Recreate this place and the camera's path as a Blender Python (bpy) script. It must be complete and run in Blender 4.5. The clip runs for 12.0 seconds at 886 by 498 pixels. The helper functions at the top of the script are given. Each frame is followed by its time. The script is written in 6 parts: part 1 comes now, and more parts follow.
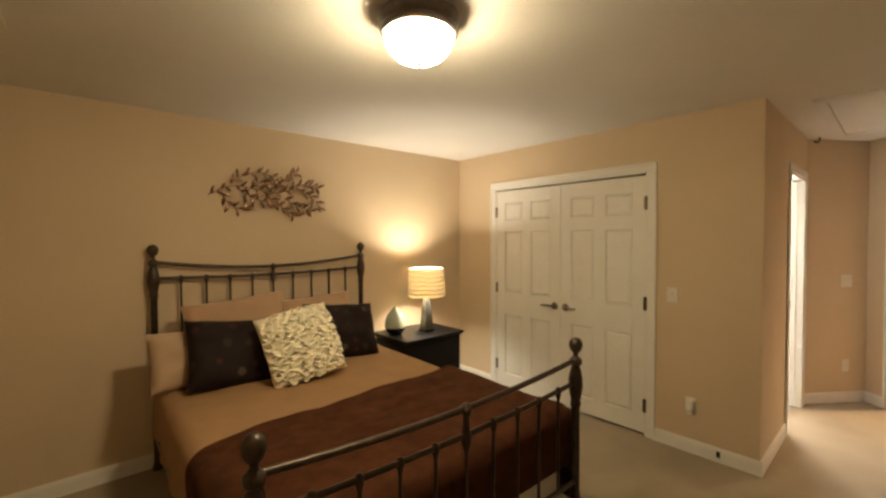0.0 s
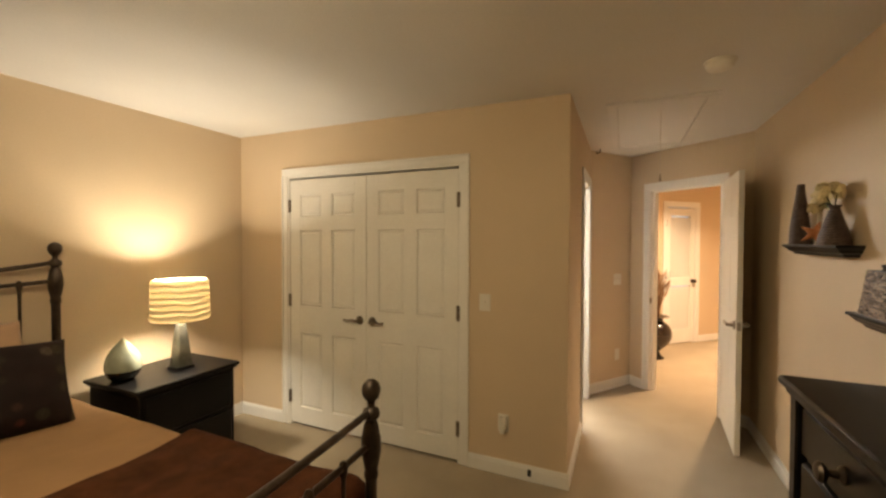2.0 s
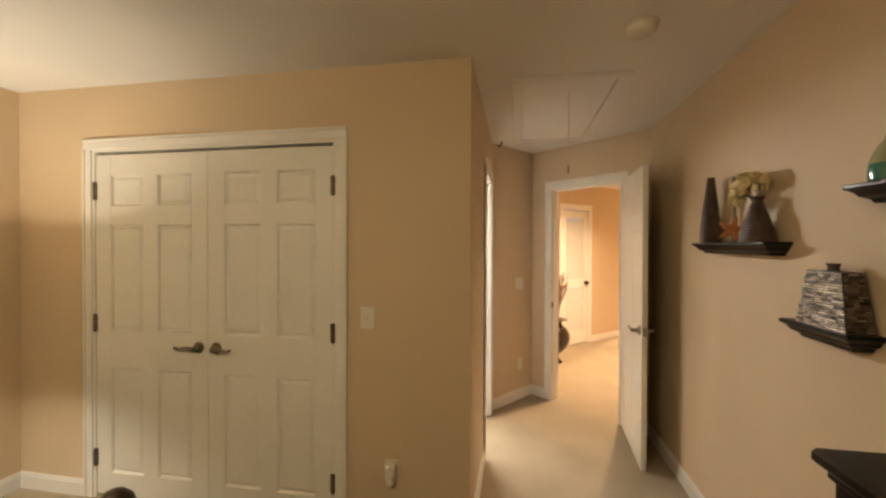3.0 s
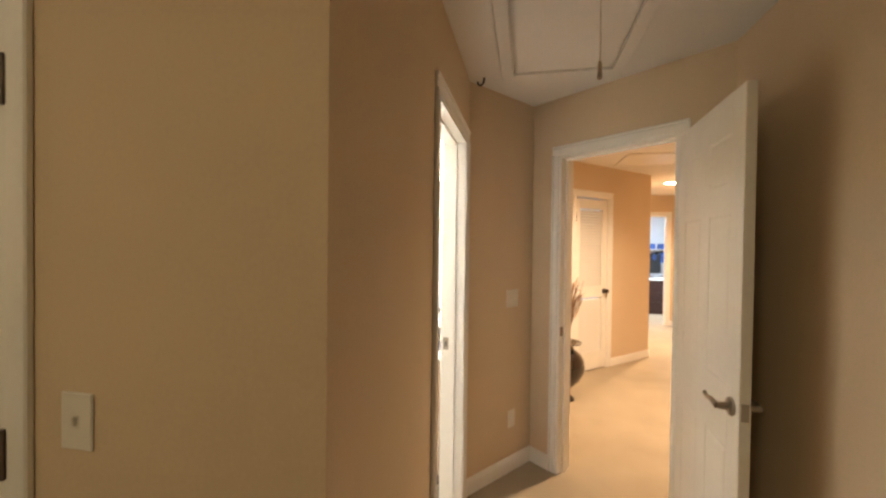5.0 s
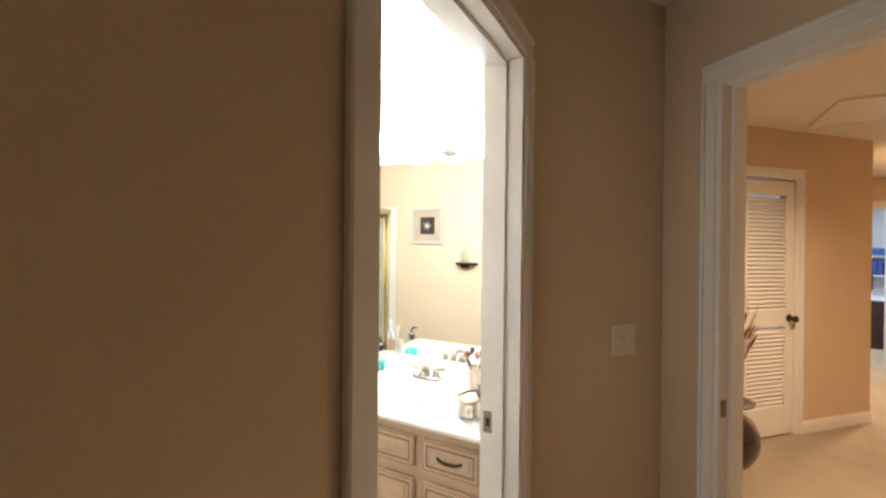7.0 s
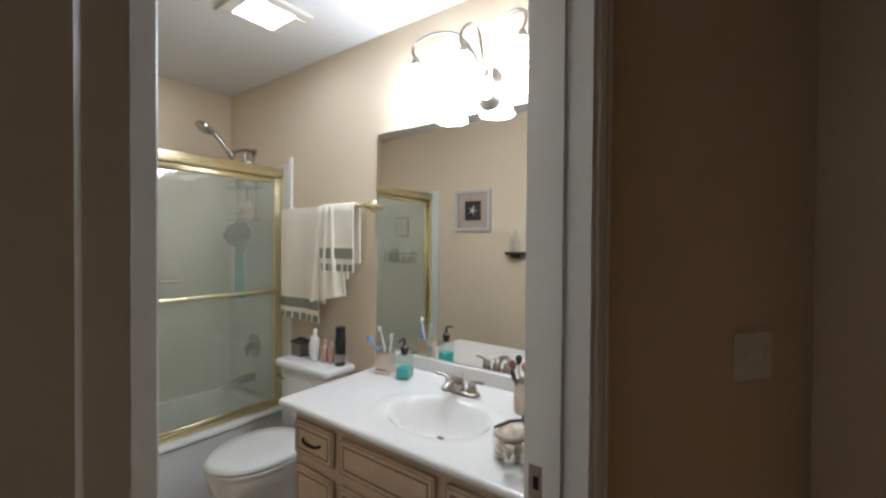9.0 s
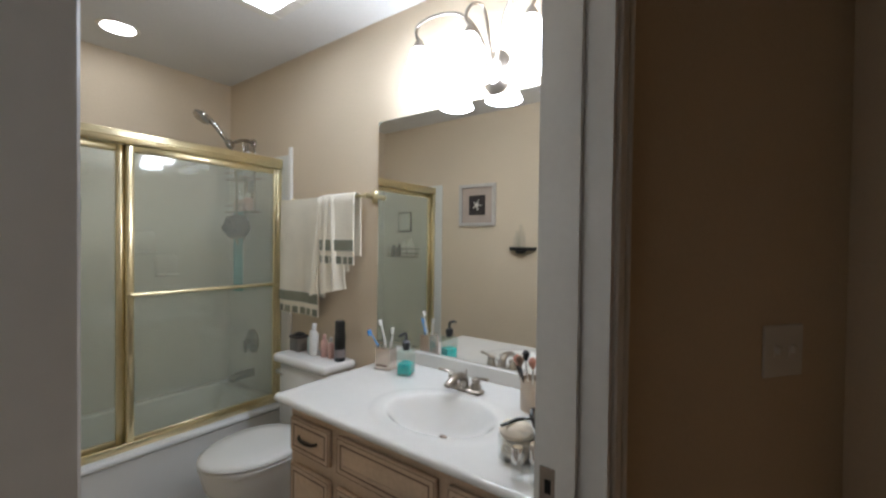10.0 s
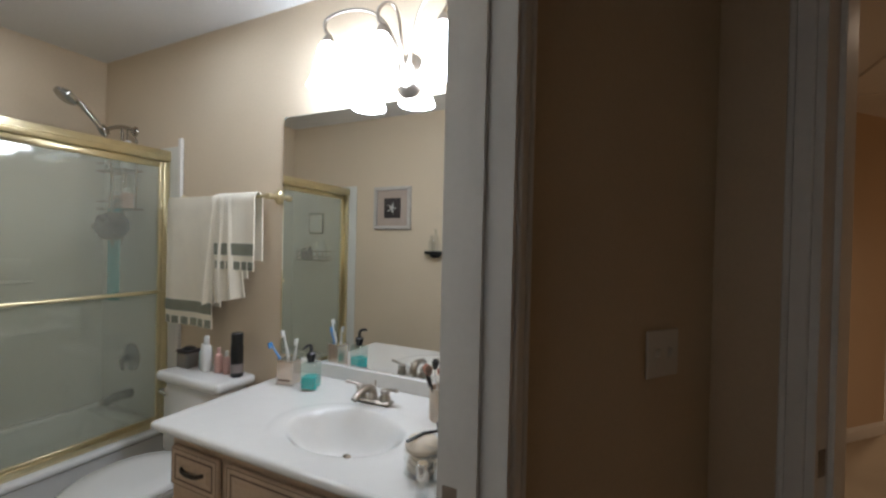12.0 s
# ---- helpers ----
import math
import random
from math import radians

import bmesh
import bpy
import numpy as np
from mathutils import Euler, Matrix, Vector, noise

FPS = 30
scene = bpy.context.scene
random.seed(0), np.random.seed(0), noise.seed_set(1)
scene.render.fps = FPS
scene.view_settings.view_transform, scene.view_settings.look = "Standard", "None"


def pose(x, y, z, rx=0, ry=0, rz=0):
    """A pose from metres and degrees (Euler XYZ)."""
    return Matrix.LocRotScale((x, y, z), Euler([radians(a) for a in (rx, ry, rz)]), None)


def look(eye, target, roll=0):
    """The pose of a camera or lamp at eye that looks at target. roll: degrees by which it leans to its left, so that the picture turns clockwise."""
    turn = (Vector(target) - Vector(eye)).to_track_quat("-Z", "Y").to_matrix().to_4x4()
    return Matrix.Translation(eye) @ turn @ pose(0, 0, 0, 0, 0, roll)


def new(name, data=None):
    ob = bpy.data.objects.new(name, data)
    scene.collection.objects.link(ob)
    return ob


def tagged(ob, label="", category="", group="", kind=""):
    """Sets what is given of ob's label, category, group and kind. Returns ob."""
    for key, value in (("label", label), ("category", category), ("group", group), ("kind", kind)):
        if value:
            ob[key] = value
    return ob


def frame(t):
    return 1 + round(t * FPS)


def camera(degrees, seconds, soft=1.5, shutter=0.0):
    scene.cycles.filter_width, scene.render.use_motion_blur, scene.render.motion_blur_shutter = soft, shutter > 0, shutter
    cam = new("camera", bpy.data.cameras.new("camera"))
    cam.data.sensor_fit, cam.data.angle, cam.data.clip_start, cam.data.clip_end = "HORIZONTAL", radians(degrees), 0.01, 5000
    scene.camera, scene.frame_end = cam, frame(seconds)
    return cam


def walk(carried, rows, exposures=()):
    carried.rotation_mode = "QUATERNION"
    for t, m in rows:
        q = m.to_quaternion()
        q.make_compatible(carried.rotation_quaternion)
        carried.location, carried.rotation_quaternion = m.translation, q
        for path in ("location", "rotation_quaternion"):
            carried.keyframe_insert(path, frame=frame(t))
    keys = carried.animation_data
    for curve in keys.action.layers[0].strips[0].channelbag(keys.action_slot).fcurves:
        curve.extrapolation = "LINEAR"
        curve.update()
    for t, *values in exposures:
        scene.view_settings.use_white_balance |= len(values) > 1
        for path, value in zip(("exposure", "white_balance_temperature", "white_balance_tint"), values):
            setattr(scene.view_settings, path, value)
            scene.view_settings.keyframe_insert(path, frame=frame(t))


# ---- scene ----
cam = camera(94.4, 12.0, soft=2.5)
PATH = [
    (0, (0.175, 0.076, 1.56), (1.506, 1.568, 1.506), -0.3),
    (0.5, (0.302, 0.118, 1.562), (1.771, 1.475, 1.51), -0.1),
    (1, (0.459, 0.172, 1.564), (2.047, 1.387, 1.514), -0.2),
    (1.5, (0.631, 0.283, 1.545), (2.349, 1.306, 1.495), -0.1),
    (2, (0.844, 0.364, 1.544), (2.674, 1.17, 1.501), 0.2),
    (2.5, (1.115, 0.409, 1.52), (3.032, 0.978, 1.495), 0.2),
    (3, (1.429, 0.44, 1.51), (3.396, 0.798, 1.491), 0.2),
    (5, (2.802, 0.332, 1.494), (4.761, 0.732, 1.466), 0.7),
    (5.5, (3.097, 0.293, 1.482), (5.025, 0.823, 1.461), 0.9),
    (6, (3.374, 0.28, 1.485), (5.261, 0.943, 1.466), 0.7),
    (6.5, (3.626, 0.269, 1.487), (5.454, 1.08, 1.47), 0.9),
    (7, (3.852, 0.285, 1.477), (5.61, 1.239, 1.47), 0.6),
    (9, (4.287, 0.443, 1.405), (5.901, 1.625, 1.378), 0.4),
    (9.5, (4.318, 0.465, 1.382), (5.924, 1.657, 1.355), 0.5),
    (10, (4.344, 0.486, 1.37), (5.948, 1.68, 1.339), 0.7),
    (10.5, (4.38, 0.509, 1.361), (6.003, 1.677, 1.327), 0.9),
    (11, (4.394, 0.523, 1.362), (6.06, 1.629, 1.324), 1.2),
    (11.5, (4.405, 0.523, 1.37), (6.136, 1.525, 1.344), 1.4),
    (12, (4.391, 0.482, 1.391), (6.199, 1.337, 1.372), 1.3),
]
EXPOSURES = [(0.0, 0.04, 6620, 10), (3.0, -0.07, 6640, 10), (5.0, -0.22, 6330, 10), (6.0, -0.5, 6200, 10), (7.0, -1.0, 5950, 10), (8.8, -2.6, 5420, 10), (10.5, -2.95, 5420, 10), (12.0, -3.05, 5420, 10)]
walk(cam, [(t, look(eye, target, roll)) for t, eye, target, roll in PATH], EXPOSURES)

# ---- world: a closed house at evening, next to no sky light ----
world = bpy.data.worlds.new("world")
world.use_nodes = True
world.node_tree.nodes["Background"].inputs[0].default_value = (0.02, 0.025, 0.035, 1)
world.node_tree.nodes["Background"].inputs[1].default_value = 0.3
scene.world = world

WARM = (1.0, 0.81, 0.49)
HALL_LIGHT = (1.0, 0.69, 0.42)
TABLE_LIGHT = (1.0, 0.88, 0.68)
BATH_LIGHT = (1.0, 0.98, 0.94)
CEILING_LAMP_POWER = 112.0
TABLE_LAMP_WATTS = 88.0
BATH_SHADE_POWER = 290.0
HALL_LENS_GLOW = 240.0
HALL_CAN_WATTS = 80.0


def mat(name, color, rough=0.6, metal=0.0, var=0.08, scale=6.0, fine=0.0, fine_scale=220.0, bump=0.0, bump_scale=300.0,
        island=0.0, sheen=0.0, coat=0.0, spec=None):
    """A painted, woven or cast surface: base colour with broad and fine variation, and a fine relief."""
    m = bpy.data.materials.new(name)
    m.use_nodes = True
    nt = m.node_tree
    b = nt.nodes["Principled BSDF"]
    b.inputs["Roughness"].default_value = rough
    b.inputs["Metallic"].default_value = metal
    b.inputs["Sheen Weight"].default_value = sheen
    b.inputs["Coat Weight"].default_value = coat
    if spec is not None:
        b.inputs["Specular IOR Level"].default_value = spec
    tc = nt.nodes.new("ShaderNodeTexCoord")
    n1 = nt.nodes.new("ShaderNodeTexNoise")
    n1.inputs["Scale"].default_value = scale
    n1.inputs["Detail"].default_value = 4
    nt.links.new(tc.outputs["Object"], n1.inputs["Vector"])
    ramp = nt.nodes.new("ShaderNodeMapRange")
    ramp.inputs[1].default_value, ramp.inputs[2].default_value = 0.3, 0.7
    ramp.inputs[3].default_value, ramp.inputs[4].default_value = 1 - var, 1 + var
    nt.links.new(n1.outputs["Fac"], ramp.inputs[0])
    value = ramp.outputs[0]
    if fine:
        n2 = nt.nodes.new("ShaderNodeTexNoise")
        n2.inputs["Scale"].default_value = fine_scale
        n2.inputs["Detail"].default_value = 2
        nt.links.new(tc.outputs["Object"], n2.inputs["Vector"])
        r2 = nt.nodes.new("ShaderNodeMapRange")
        r2.inputs[1].default_value, r2.inputs[2].default_value = 0.3, 0.7
        r2.inputs[3].default_value, r2.inputs[4].default_value = 1 - fine, 1 + fine
        nt.links.new(n2.outputs["Fac"], r2.inputs[0])
        mul = nt.nodes.new("ShaderNodeMath")
        mul.operation = "MULTIPLY"
        nt.links.new(value, mul.inputs[0])
        nt.links.new(r2.outputs[0], mul.inputs[1])
        value = mul.outputs[0]
    if island:
        g = nt.nodes.new("ShaderNodeNewGeometry")
        r3 = nt.nodes.new("ShaderNodeMapRange")
        r3.inputs[3].default_value, r3.inputs[4].default_value = 1 - island, 1 + island
        nt.links.new(g.outputs["Random Per Island"], r3.inputs[0])
        mul = nt.nodes.new("ShaderNodeMath")
        mul.operation = "MULTIPLY"
        nt.links.new(value, mul.inputs[0])
        nt.links.new(r3.outputs[0], mul.inputs[1])
        value = mul.outputs[0]
    vm = nt.nodes.new("ShaderNodeVectorMath")
    vm.operation = "SCALE"
    vm.inputs[0].default_value = color
    nt.links.new(value, vm.inputs["Scale"])
    nt.links.new(vm.outputs[0], b.inputs["Base Color"])
    if bump:
        n3 = nt.nodes.new("ShaderNodeTexNoise")
        n3.inputs["Scale"].default_value = bump_scale
        n3.inputs["Detail"].default_value = 3
        nt.links.new(tc.outputs["Object"], n3.inputs["Vector"])
        bp = nt.nodes.new("ShaderNodeBump")
        bp.inputs["Strength"].default_value = bump
        bp.inputs["Distance"].default_value = 0.002
        nt.links.new(n3.outputs["Fac"], bp.inputs["Height"])
        nt.links.new(bp.outputs[0], b.inputs["Normal"])
    return m


def glow(name, color, power):
    m = bpy.data.materials.new(name)
    m.use_nodes = True
    nt = m.node_tree
    nt.nodes.remove(nt.nodes["Principled BSDF"])
    e = nt.nodes.new("ShaderNodeEmission")
    e.inputs[0].default_value = (*color, 1)
    e.inputs[1].default_value = power
    nt.links.new(e.outputs[0], nt.nodes["Material Output"].inputs[0])
    return m


def glassy(name, color, rough=0.0, ior=1.45, alpha=1.0):
    m = bpy.data.materials.new(name)
    m.use_nodes = True
    b = m.node_tree.nodes["Principled BSDF"]
    b.inputs["Base Color"].default_value = (*color, 1)
    b.inputs["Roughness"].default_value = rough
    b.inputs["Transmission Weight"].default_value = 1.0
    b.inputs["IOR"].default_value = ior
    return m


def thin_glass(name, tint, gloss_mix, rough=0.02, haze=0.0):
    """A flat pane: mostly see-through, with a mirror-like part that grows at a glance, and some milky haze."""
    m = bpy.data.materials.new(name)
    m.use_nodes = True
    nt = m.node_tree
    nt.nodes.remove(nt.nodes["Principled BSDF"])
    tr = nt.nodes.new("ShaderNodeBsdfTransparent")
    tr.inputs[0].default_value = (*tint, 1)
    gl = nt.nodes.new("ShaderNodeBsdfGlossy")
    gl.inputs["Roughness"].default_value = rough
    gl.inputs[0].default_value = (0.95, 0.95, 0.95, 1)
    df = nt.nodes.new("ShaderNodeBsdfTranslucent")
    df.inputs[0].default_value = (0.8, 0.82, 0.78, 1)
    df2 = nt.nodes.new("ShaderNodeBsdfDiffuse")
    df2.inputs[0].default_value = (0.8, 0.82, 0.76, 1)
    hz = nt.nodes.new("ShaderNodeMixShader")
    hz.inputs[0].default_value = 0.5
    nt.links.new(df.outputs[0], hz.inputs[1])
    nt.links.new(df2.outputs[0], hz.inputs[2])
    m1 = nt.nodes.new("ShaderNodeMixShader")
    m1.inputs[0].default_value = haze
    nt.links.new(tr.outputs[0], m1.inputs[1])
    nt.links.new(hz.outputs[0], m1.inputs[2])
    fr = nt.nodes.new("ShaderNodeLayerWeight")
    fr.inputs[0].default_value = 0.5
    pw = nt.nodes.new("ShaderNodeMath")
    pw.operation = "POWER"
    pw.inputs[1].default_value = 3.5
    nt.links.new(fr.outputs["Facing"], pw.inputs[0])
    ad = nt.nodes.new("ShaderNodeMath")
    ad.operation = "MULTIPLY_ADD"
    ad.inputs[1].default_value = 0.7
    ad.inputs[2].default_value = gloss_mix
    nt.links.new(pw.outputs[0], ad.inputs[0])
    m2 = nt.nodes.new("ShaderNodeMixShader")
    nt.links.new(ad.outputs[0], m2.inputs[0])
    nt.links.new(m1.outputs[0], m2.inputs[1])
    nt.links.new(gl.outputs[0], m2.inputs[2])
    nt.links.new(m2.outputs[0], nt.nodes["Material Output"].inputs[0])
    return m


def cloth_lamp(name, color, through_part):
    """Lampshade cloth that lets light through."""
    m = bpy.data.materials.new(name)
    m.use_nodes = True
    nt = m.node_tree
    nt.nodes.remove(nt.nodes["Principled BSDF"])
    a = nt.nodes.new("ShaderNodeBsdfDiffuse")
    b = nt.nodes.new("ShaderNodeBsdfTranslucent")
    a.inputs[0].default_value = (*color, 1)
    b.inputs[0].default_value = (*color, 1)
    mx = nt.nodes.new("ShaderNodeMixShader")
    mx.inputs[0].default_value = through_part
    nt.links.new(a.outputs[0], mx.inputs[1])
    nt.links.new(b.outputs[0], mx.inputs[2])
    nt.links.new(mx.outputs[0], nt.nodes["Material Output"].inputs[0])
    return m


WALL = mat("beige_wall_paint", (0.615, 0.486, 0.335), 0.7, var=0.03, scale=2.0, fine=0.02, fine_scale=90, bump=0.15, bump_scale=160, spec=0.3)
CEIL = mat("white_ceiling_paint", (0.72, 0.70, 0.67), 0.85, var=0.03, scale=1.5, fine=0.03, fine_scale=120, bump=0.35, bump_scale=140, spec=0.2)
CARPET = mat("beige_carpet", (0.34, 0.275, 0.19), 0.95, var=0.11, scale=2.4, fine=0.16, fine_scale=260, bump=1.0, bump_scale=420, sheen=0.2, spec=0.1)
TRIM = mat("white_trim_paint", (0.78, 0.76, 0.72), 0.38, var=0.03, scale=5, fine=0.015, fine_scale=60, bump=0.05, bump_scale=60)
DOOR_PAINT = mat("white_door_paint", (0.78, 0.76, 0.71), 0.42, var=0.03, scale=4, fine=0.02, fine_scale=40, bump=0.08, bump_scale=90)
BATH_WALL = mat("peach_bath_wall_paint", (0.66, 0.555, 0.41), 0.65, var=0.025, scale=2.0, fine=0.02, fine_scale=90, bump=0.12, bump_scale=160, spec=0.3)
NICKEL = mat("brushed_nickel", (0.42, 0.38, 0.33), 0.30, 1.0, var=0.08, scale=30)
BRONZE = mat("aged_bronze_metal", (0.062, 0.046, 0.035), 0.38, 0.7, var=0.25, scale=25, fine=0.15, fine_scale=140, bump=0.2, bump_scale=200)
BRASS = mat("polished_brass", (0.80, 0.71, 0.45), 0.28, 1.0, var=0.05, scale=20)
BLACK_WOOD = mat("black_stained_wood", (0.004, 0.0035, 0.0035), 0.36, var=0.3, scale=9, fine=0.2, fine_scale=120, bump=0.06, bump_scale=120, spec=0.2)
PLASTIC = mat("white_switch_plastic", (0.72, 0.68, 0.60), 0.35, var=0.02, scale=10)
CHROME = mat("polished_nickel_chrome", (0.68, 0.65, 0.60), 0.12, 1.0, var=0.04, scale=20)
PORCELAIN = mat("white_porcelain", (0.84, 0.83, 0.80), 0.08, var=0.015, scale=4, coat=0.5)


# ---- builders ----
def box(bm, x0, x1, y0, y1, z0, z1, bevel=0.0, segs=1):
    made = bmesh.ops.create_cube(bm, size=1.0, matrix=Matrix.Translation(((x0 + x1) / 2, (y0 + y1) / 2, (z0 + z1) / 2))
                                 @ Matrix.Diagonal((abs(x1 - x0), abs(y1 - y0), abs(z1 - z0), 1)))
    if bevel:
        es = {e for v in made["verts"] for e in v.link_edges}
        bmesh.ops.bevel(bm, geom=list(es), offset=bevel, segments=segs, affect="EDGES", profile=0.5)
    return made["verts"]


def boxes(*rows, bevel=0.0):
    bm = bmesh.new()
    for r in rows:
        box(bm, *r[:6], bevel=r[6] if len(r) > 6 else bevel)
    return bm


def lathe(profile, steps=32, m=Matrix(), bm=None):
    """A turned body from (radius, height) pairs, closed at both ends."""
    bm = bm or bmesh.new()
    rings = []
    for r, z in profile:
        rings.append([bm.verts.new(m @ Vector((r * math.cos(a), r * math.sin(a), z)))
                      for a in [2 * math.pi * i / steps for i in range(steps)]])
    for a, b in zip(rings, rings[1:]):
        for i in range(steps):
            bm.faces.new((a[i], a[(i + 1) % steps], b[(i + 1) % steps], b[i]))
    for ring, flip in ((rings[0], True), (rings[-1], False)):
        bm.faces.new(ring[::-1] if flip else ring)
    return bm


def tube(points, radius, steps=10, bm=None, smooth=0, caps=True):
    """A round bar along points; radius is a number or one for each point. smooth: extra rounds of corner cutting."""
    bm = bm or bmesh.new()
    pts = [Vector(p) for p in points]
    for _ in range(smooth):
        out = [pts[0]]
        for a, b in zip(pts, pts[1:]):
            out += [a * 0.75 + b * 0.25, a * 0.25 + b * 0.75]
        pts = out + [pts[-1]]
    n = len(pts)
    rad = [radius] * n if isinstance(radius, (int, float)) else [float(q) for q in np.interp(np.linspace(0, 1, n), np.linspace(0, 1, len(radius)), radius)]
    rings, up = [], None
    for i, p in enumerate(pts):
        d = (pts[min(i + 1, n - 1)] - pts[max(i - 1, 0)]).normalized()
        if up is None:
            up = d.orthogonal().normalized()
        up = (up - d * up.dot(d)).normalized()
        side = d.cross(up)
        rings.append([bm.verts.new(p + rad[i] * (up * math.cos(a) + side * math.sin(a))) for a in [2 * math.pi * k / steps for k in range(steps)]])
    for a, b in zip(rings, rings[1:]):
        for i in range(steps):
            bm.faces.new((a[i], a[(i + 1) % steps], b[(i + 1) % steps], b[i]))
    if caps:
        bm.faces.new(rings[0][::-1])
        bm.faces.new(rings[-1])
    return bm


def grid(fn, nu, nv, bm=None, close_u=False):
    """A sheet from fn(u, v) with u and v from 0 to 1."""
    bm = bm or bmesh.new()
    rows = [[bm.verts.new(fn(i / nu, j / nv)) for i in range(nu + (0 if close_u else 1))] for j in range(nv + 1)]
    k = len(rows[0])
    for j in range(nv):
        for i in range(nu):
            bm.faces.new((rows[j][i], rows[j][(i + 1) % k], rows[j + 1][(i + 1) % k], rows[j + 1][i]))
    return bm


def thick(bm, d):
    """Gives a sheet an even thickness d, half to each side."""
    bmesh.ops.recalc_face_normals(bm, faces=bm.faces)
    bm.normal_update()
    faces = list(bm.faces)
    verts = list(bm.verts)
    rim = [(e.verts[0], e.verts[1]) for e in bm.edges if len(e.link_faces) == 1]
    back = {v: bm.verts.new(v.co - v.normal * d / 2) for v in verts}
    loops = [[back[v] for v in reversed(f.verts)] for f in faces]
    for v in verts:
        v.co = v.co + v.normal * d / 2
    for loop in loops:
        bm.faces.new(loop)
    for a, b in rim:
        bm.faces.new((a, b, back[b], back[a]))
    return bm


def mesh_of(bm, name, material, smooth=False):
    bmesh.ops.recalc_face_normals(bm, faces=bm.faces)
    me = bpy.data.meshes.new(name)
    bm.to_mesh(me)
    bm.free()
    if material:
        me.materials.append(material)
    if smooth:
        me.polygons.foreach_set("use_smooth", [True] * len(me.polygons))
        me.set_sharp_from_angle(angle=radians(smooth if smooth is not True else 40))
    return me


def part(name, bm, material, parent, label="", smooth=False, at=None):
    ob = new(name, mesh_of(bm, name, material, smooth))
    ob.parent = parent
    if at is not None:
        ob.matrix_basis = at
    if label:
        tagged(ob, label)
    return ob


def thing(name, m, label, category, group="", kind=""):
    ob = new(name)
    ob.empty_display_size = 0.05
    ob.matrix_basis = m
    return tagged(ob, label, category, group, kind)


def solo(name, bm, material, m, label, category, group="", kind="", smooth=False):
    ob = new(name, mesh_of(bm, name, material, smooth))
    ob.matrix_basis = m
    return tagged(ob, label, category, group, kind)


# ---- structure ----
H = 2.44
T = 0.12


def wall(name, x, y, rz, length, openings=(), material=WALL, label="", top=H, start=0.0):
    """A wall whose room side runs from (x, y) to the right as seen from the room; it is T thick, away from the room.
    openings: (from, to, head)."""
    bm = bmesh.new()
    s = start
    for a, b, head in sorted(openings):
        box(bm, s, a, 0, T, 0, top)
        box(bm, a, b, 0, T, head, top)
        s = b
    box(bm, s, length, 0, T, 0, top)
    ob = new(name, mesh_of(bm, name, material))
    ob.matrix_basis = pose(x, y, 0, 0, 0, rz)
    return tagged(ob, label or "beige painted plasterboard wall", "wall", kind="structure")


OFFICE_WALL = mat("pale_grey_wall_paint", (0.66, 0.68, 0.70), 0.7, var=0.03, scale=2.0)
HALL_RZ = -130.95
DIAG_RZ = -36.33
DOOR_H = 2.068
wall("wall_north", -0.6, 3.47, 0, 4.72)
wall("wall_east", 3.458, 3.47, -90, 2.80, [(0.545, 2.09, DOOR_H)])
wall("wall_passage", 3.578, 0.67, 0, 2.182, [(0.757, 1.487, DOOR_H)])
wall("wall_switch", 5.19, 0.67, DIAG_RZ, 0.633 + 0.14)
wall("wall_hall_door", 5.70, 0.295, HALL_RZ, 1.30, [(0.216, 0.946, DOOR_H)])
wall("wall_south", 4.98, -0.60, 180, 5.70)
wall("wall_west", -0.6, -0.72, 90, 4.31)
wall("wall_bath_north", 4.24, 3.40, 0, 1.64, material=BATH_WALL, label="peach beige bathroom wall")
wall("wall_bath_east", 5.76, 3.40, -90, 2.61, material=BATH_WALL, label="peach beige bathroom wall")
wall("wall_bath_west", 4.24, 0.79, 90, 2.80, material=BATH_WALL, label="peach beige bathroom wall")
wall("wall_hall_north", 5.70, 0.47, 0, 1.30)
wall("wall_hall_louver", 7.0, 0.47, -45, 2.489, [(0.95, 1.58, DOOR_H)])
wall("wall_hall_far_north", 8.845, -1.29, 0, 2.43)
wall("wall_hall_end", 11.15, -1.29, -90, 2.05, [(0.27, 0.95, DOOR_H), (1.27, 1.98, DOOR_H)])
wall("wall_hall_jog", 10.45, -2.54, -90, 0.80)
wall("wall_hall_jog_end", 11.27, -3.34, 180, 0.82)
wall("wall_hall_south", 10.45, -2.54, 180, 5.60)
wall("wall_hall_west", 4.85, -2.66, 90, 1.95)
wall("wall_office_east", 13.9, -0.2, -90, 3.4, material=OFFICE_WALL, label="pale grey painted far room wall")
wall("wall_office_north", 11.2, -0.2, 0, 2.8, material=OFFICE_WALL, label="pale grey painted far room wall")
wall("wall_office_south", 13.9, -3.5, 180, 2.8, material=OFFICE_WALL, label="pale grey painted far room wall")

solo("floor", boxes((-0.75, 14.1, -3.7, 3.75, -0.1, 0.0)), CARPET, Matrix(), "beige cut-pile carpet, wall to wall", "floor", kind="structure")
solo("ceiling", boxes((-0.75, 14.1, -3.7, 3.75, H, H + 0.1)), CEIL, Matrix(), "white painted ceiling with fine texture", "ceiling", kind="structure")
BATH_FLOOR = mat("bath_vinyl", (0.50, 0.45, 0.38), 0.4, var=0.06, scale=5, fine=0.04)
solo("bath_floor", boxes((4.24, 5.76, 0.73, 3.40, 0.0, 0.006)), BATH_FLOOR, Matrix(), "beige vinyl bathroom floor", "floor", kind="structure")


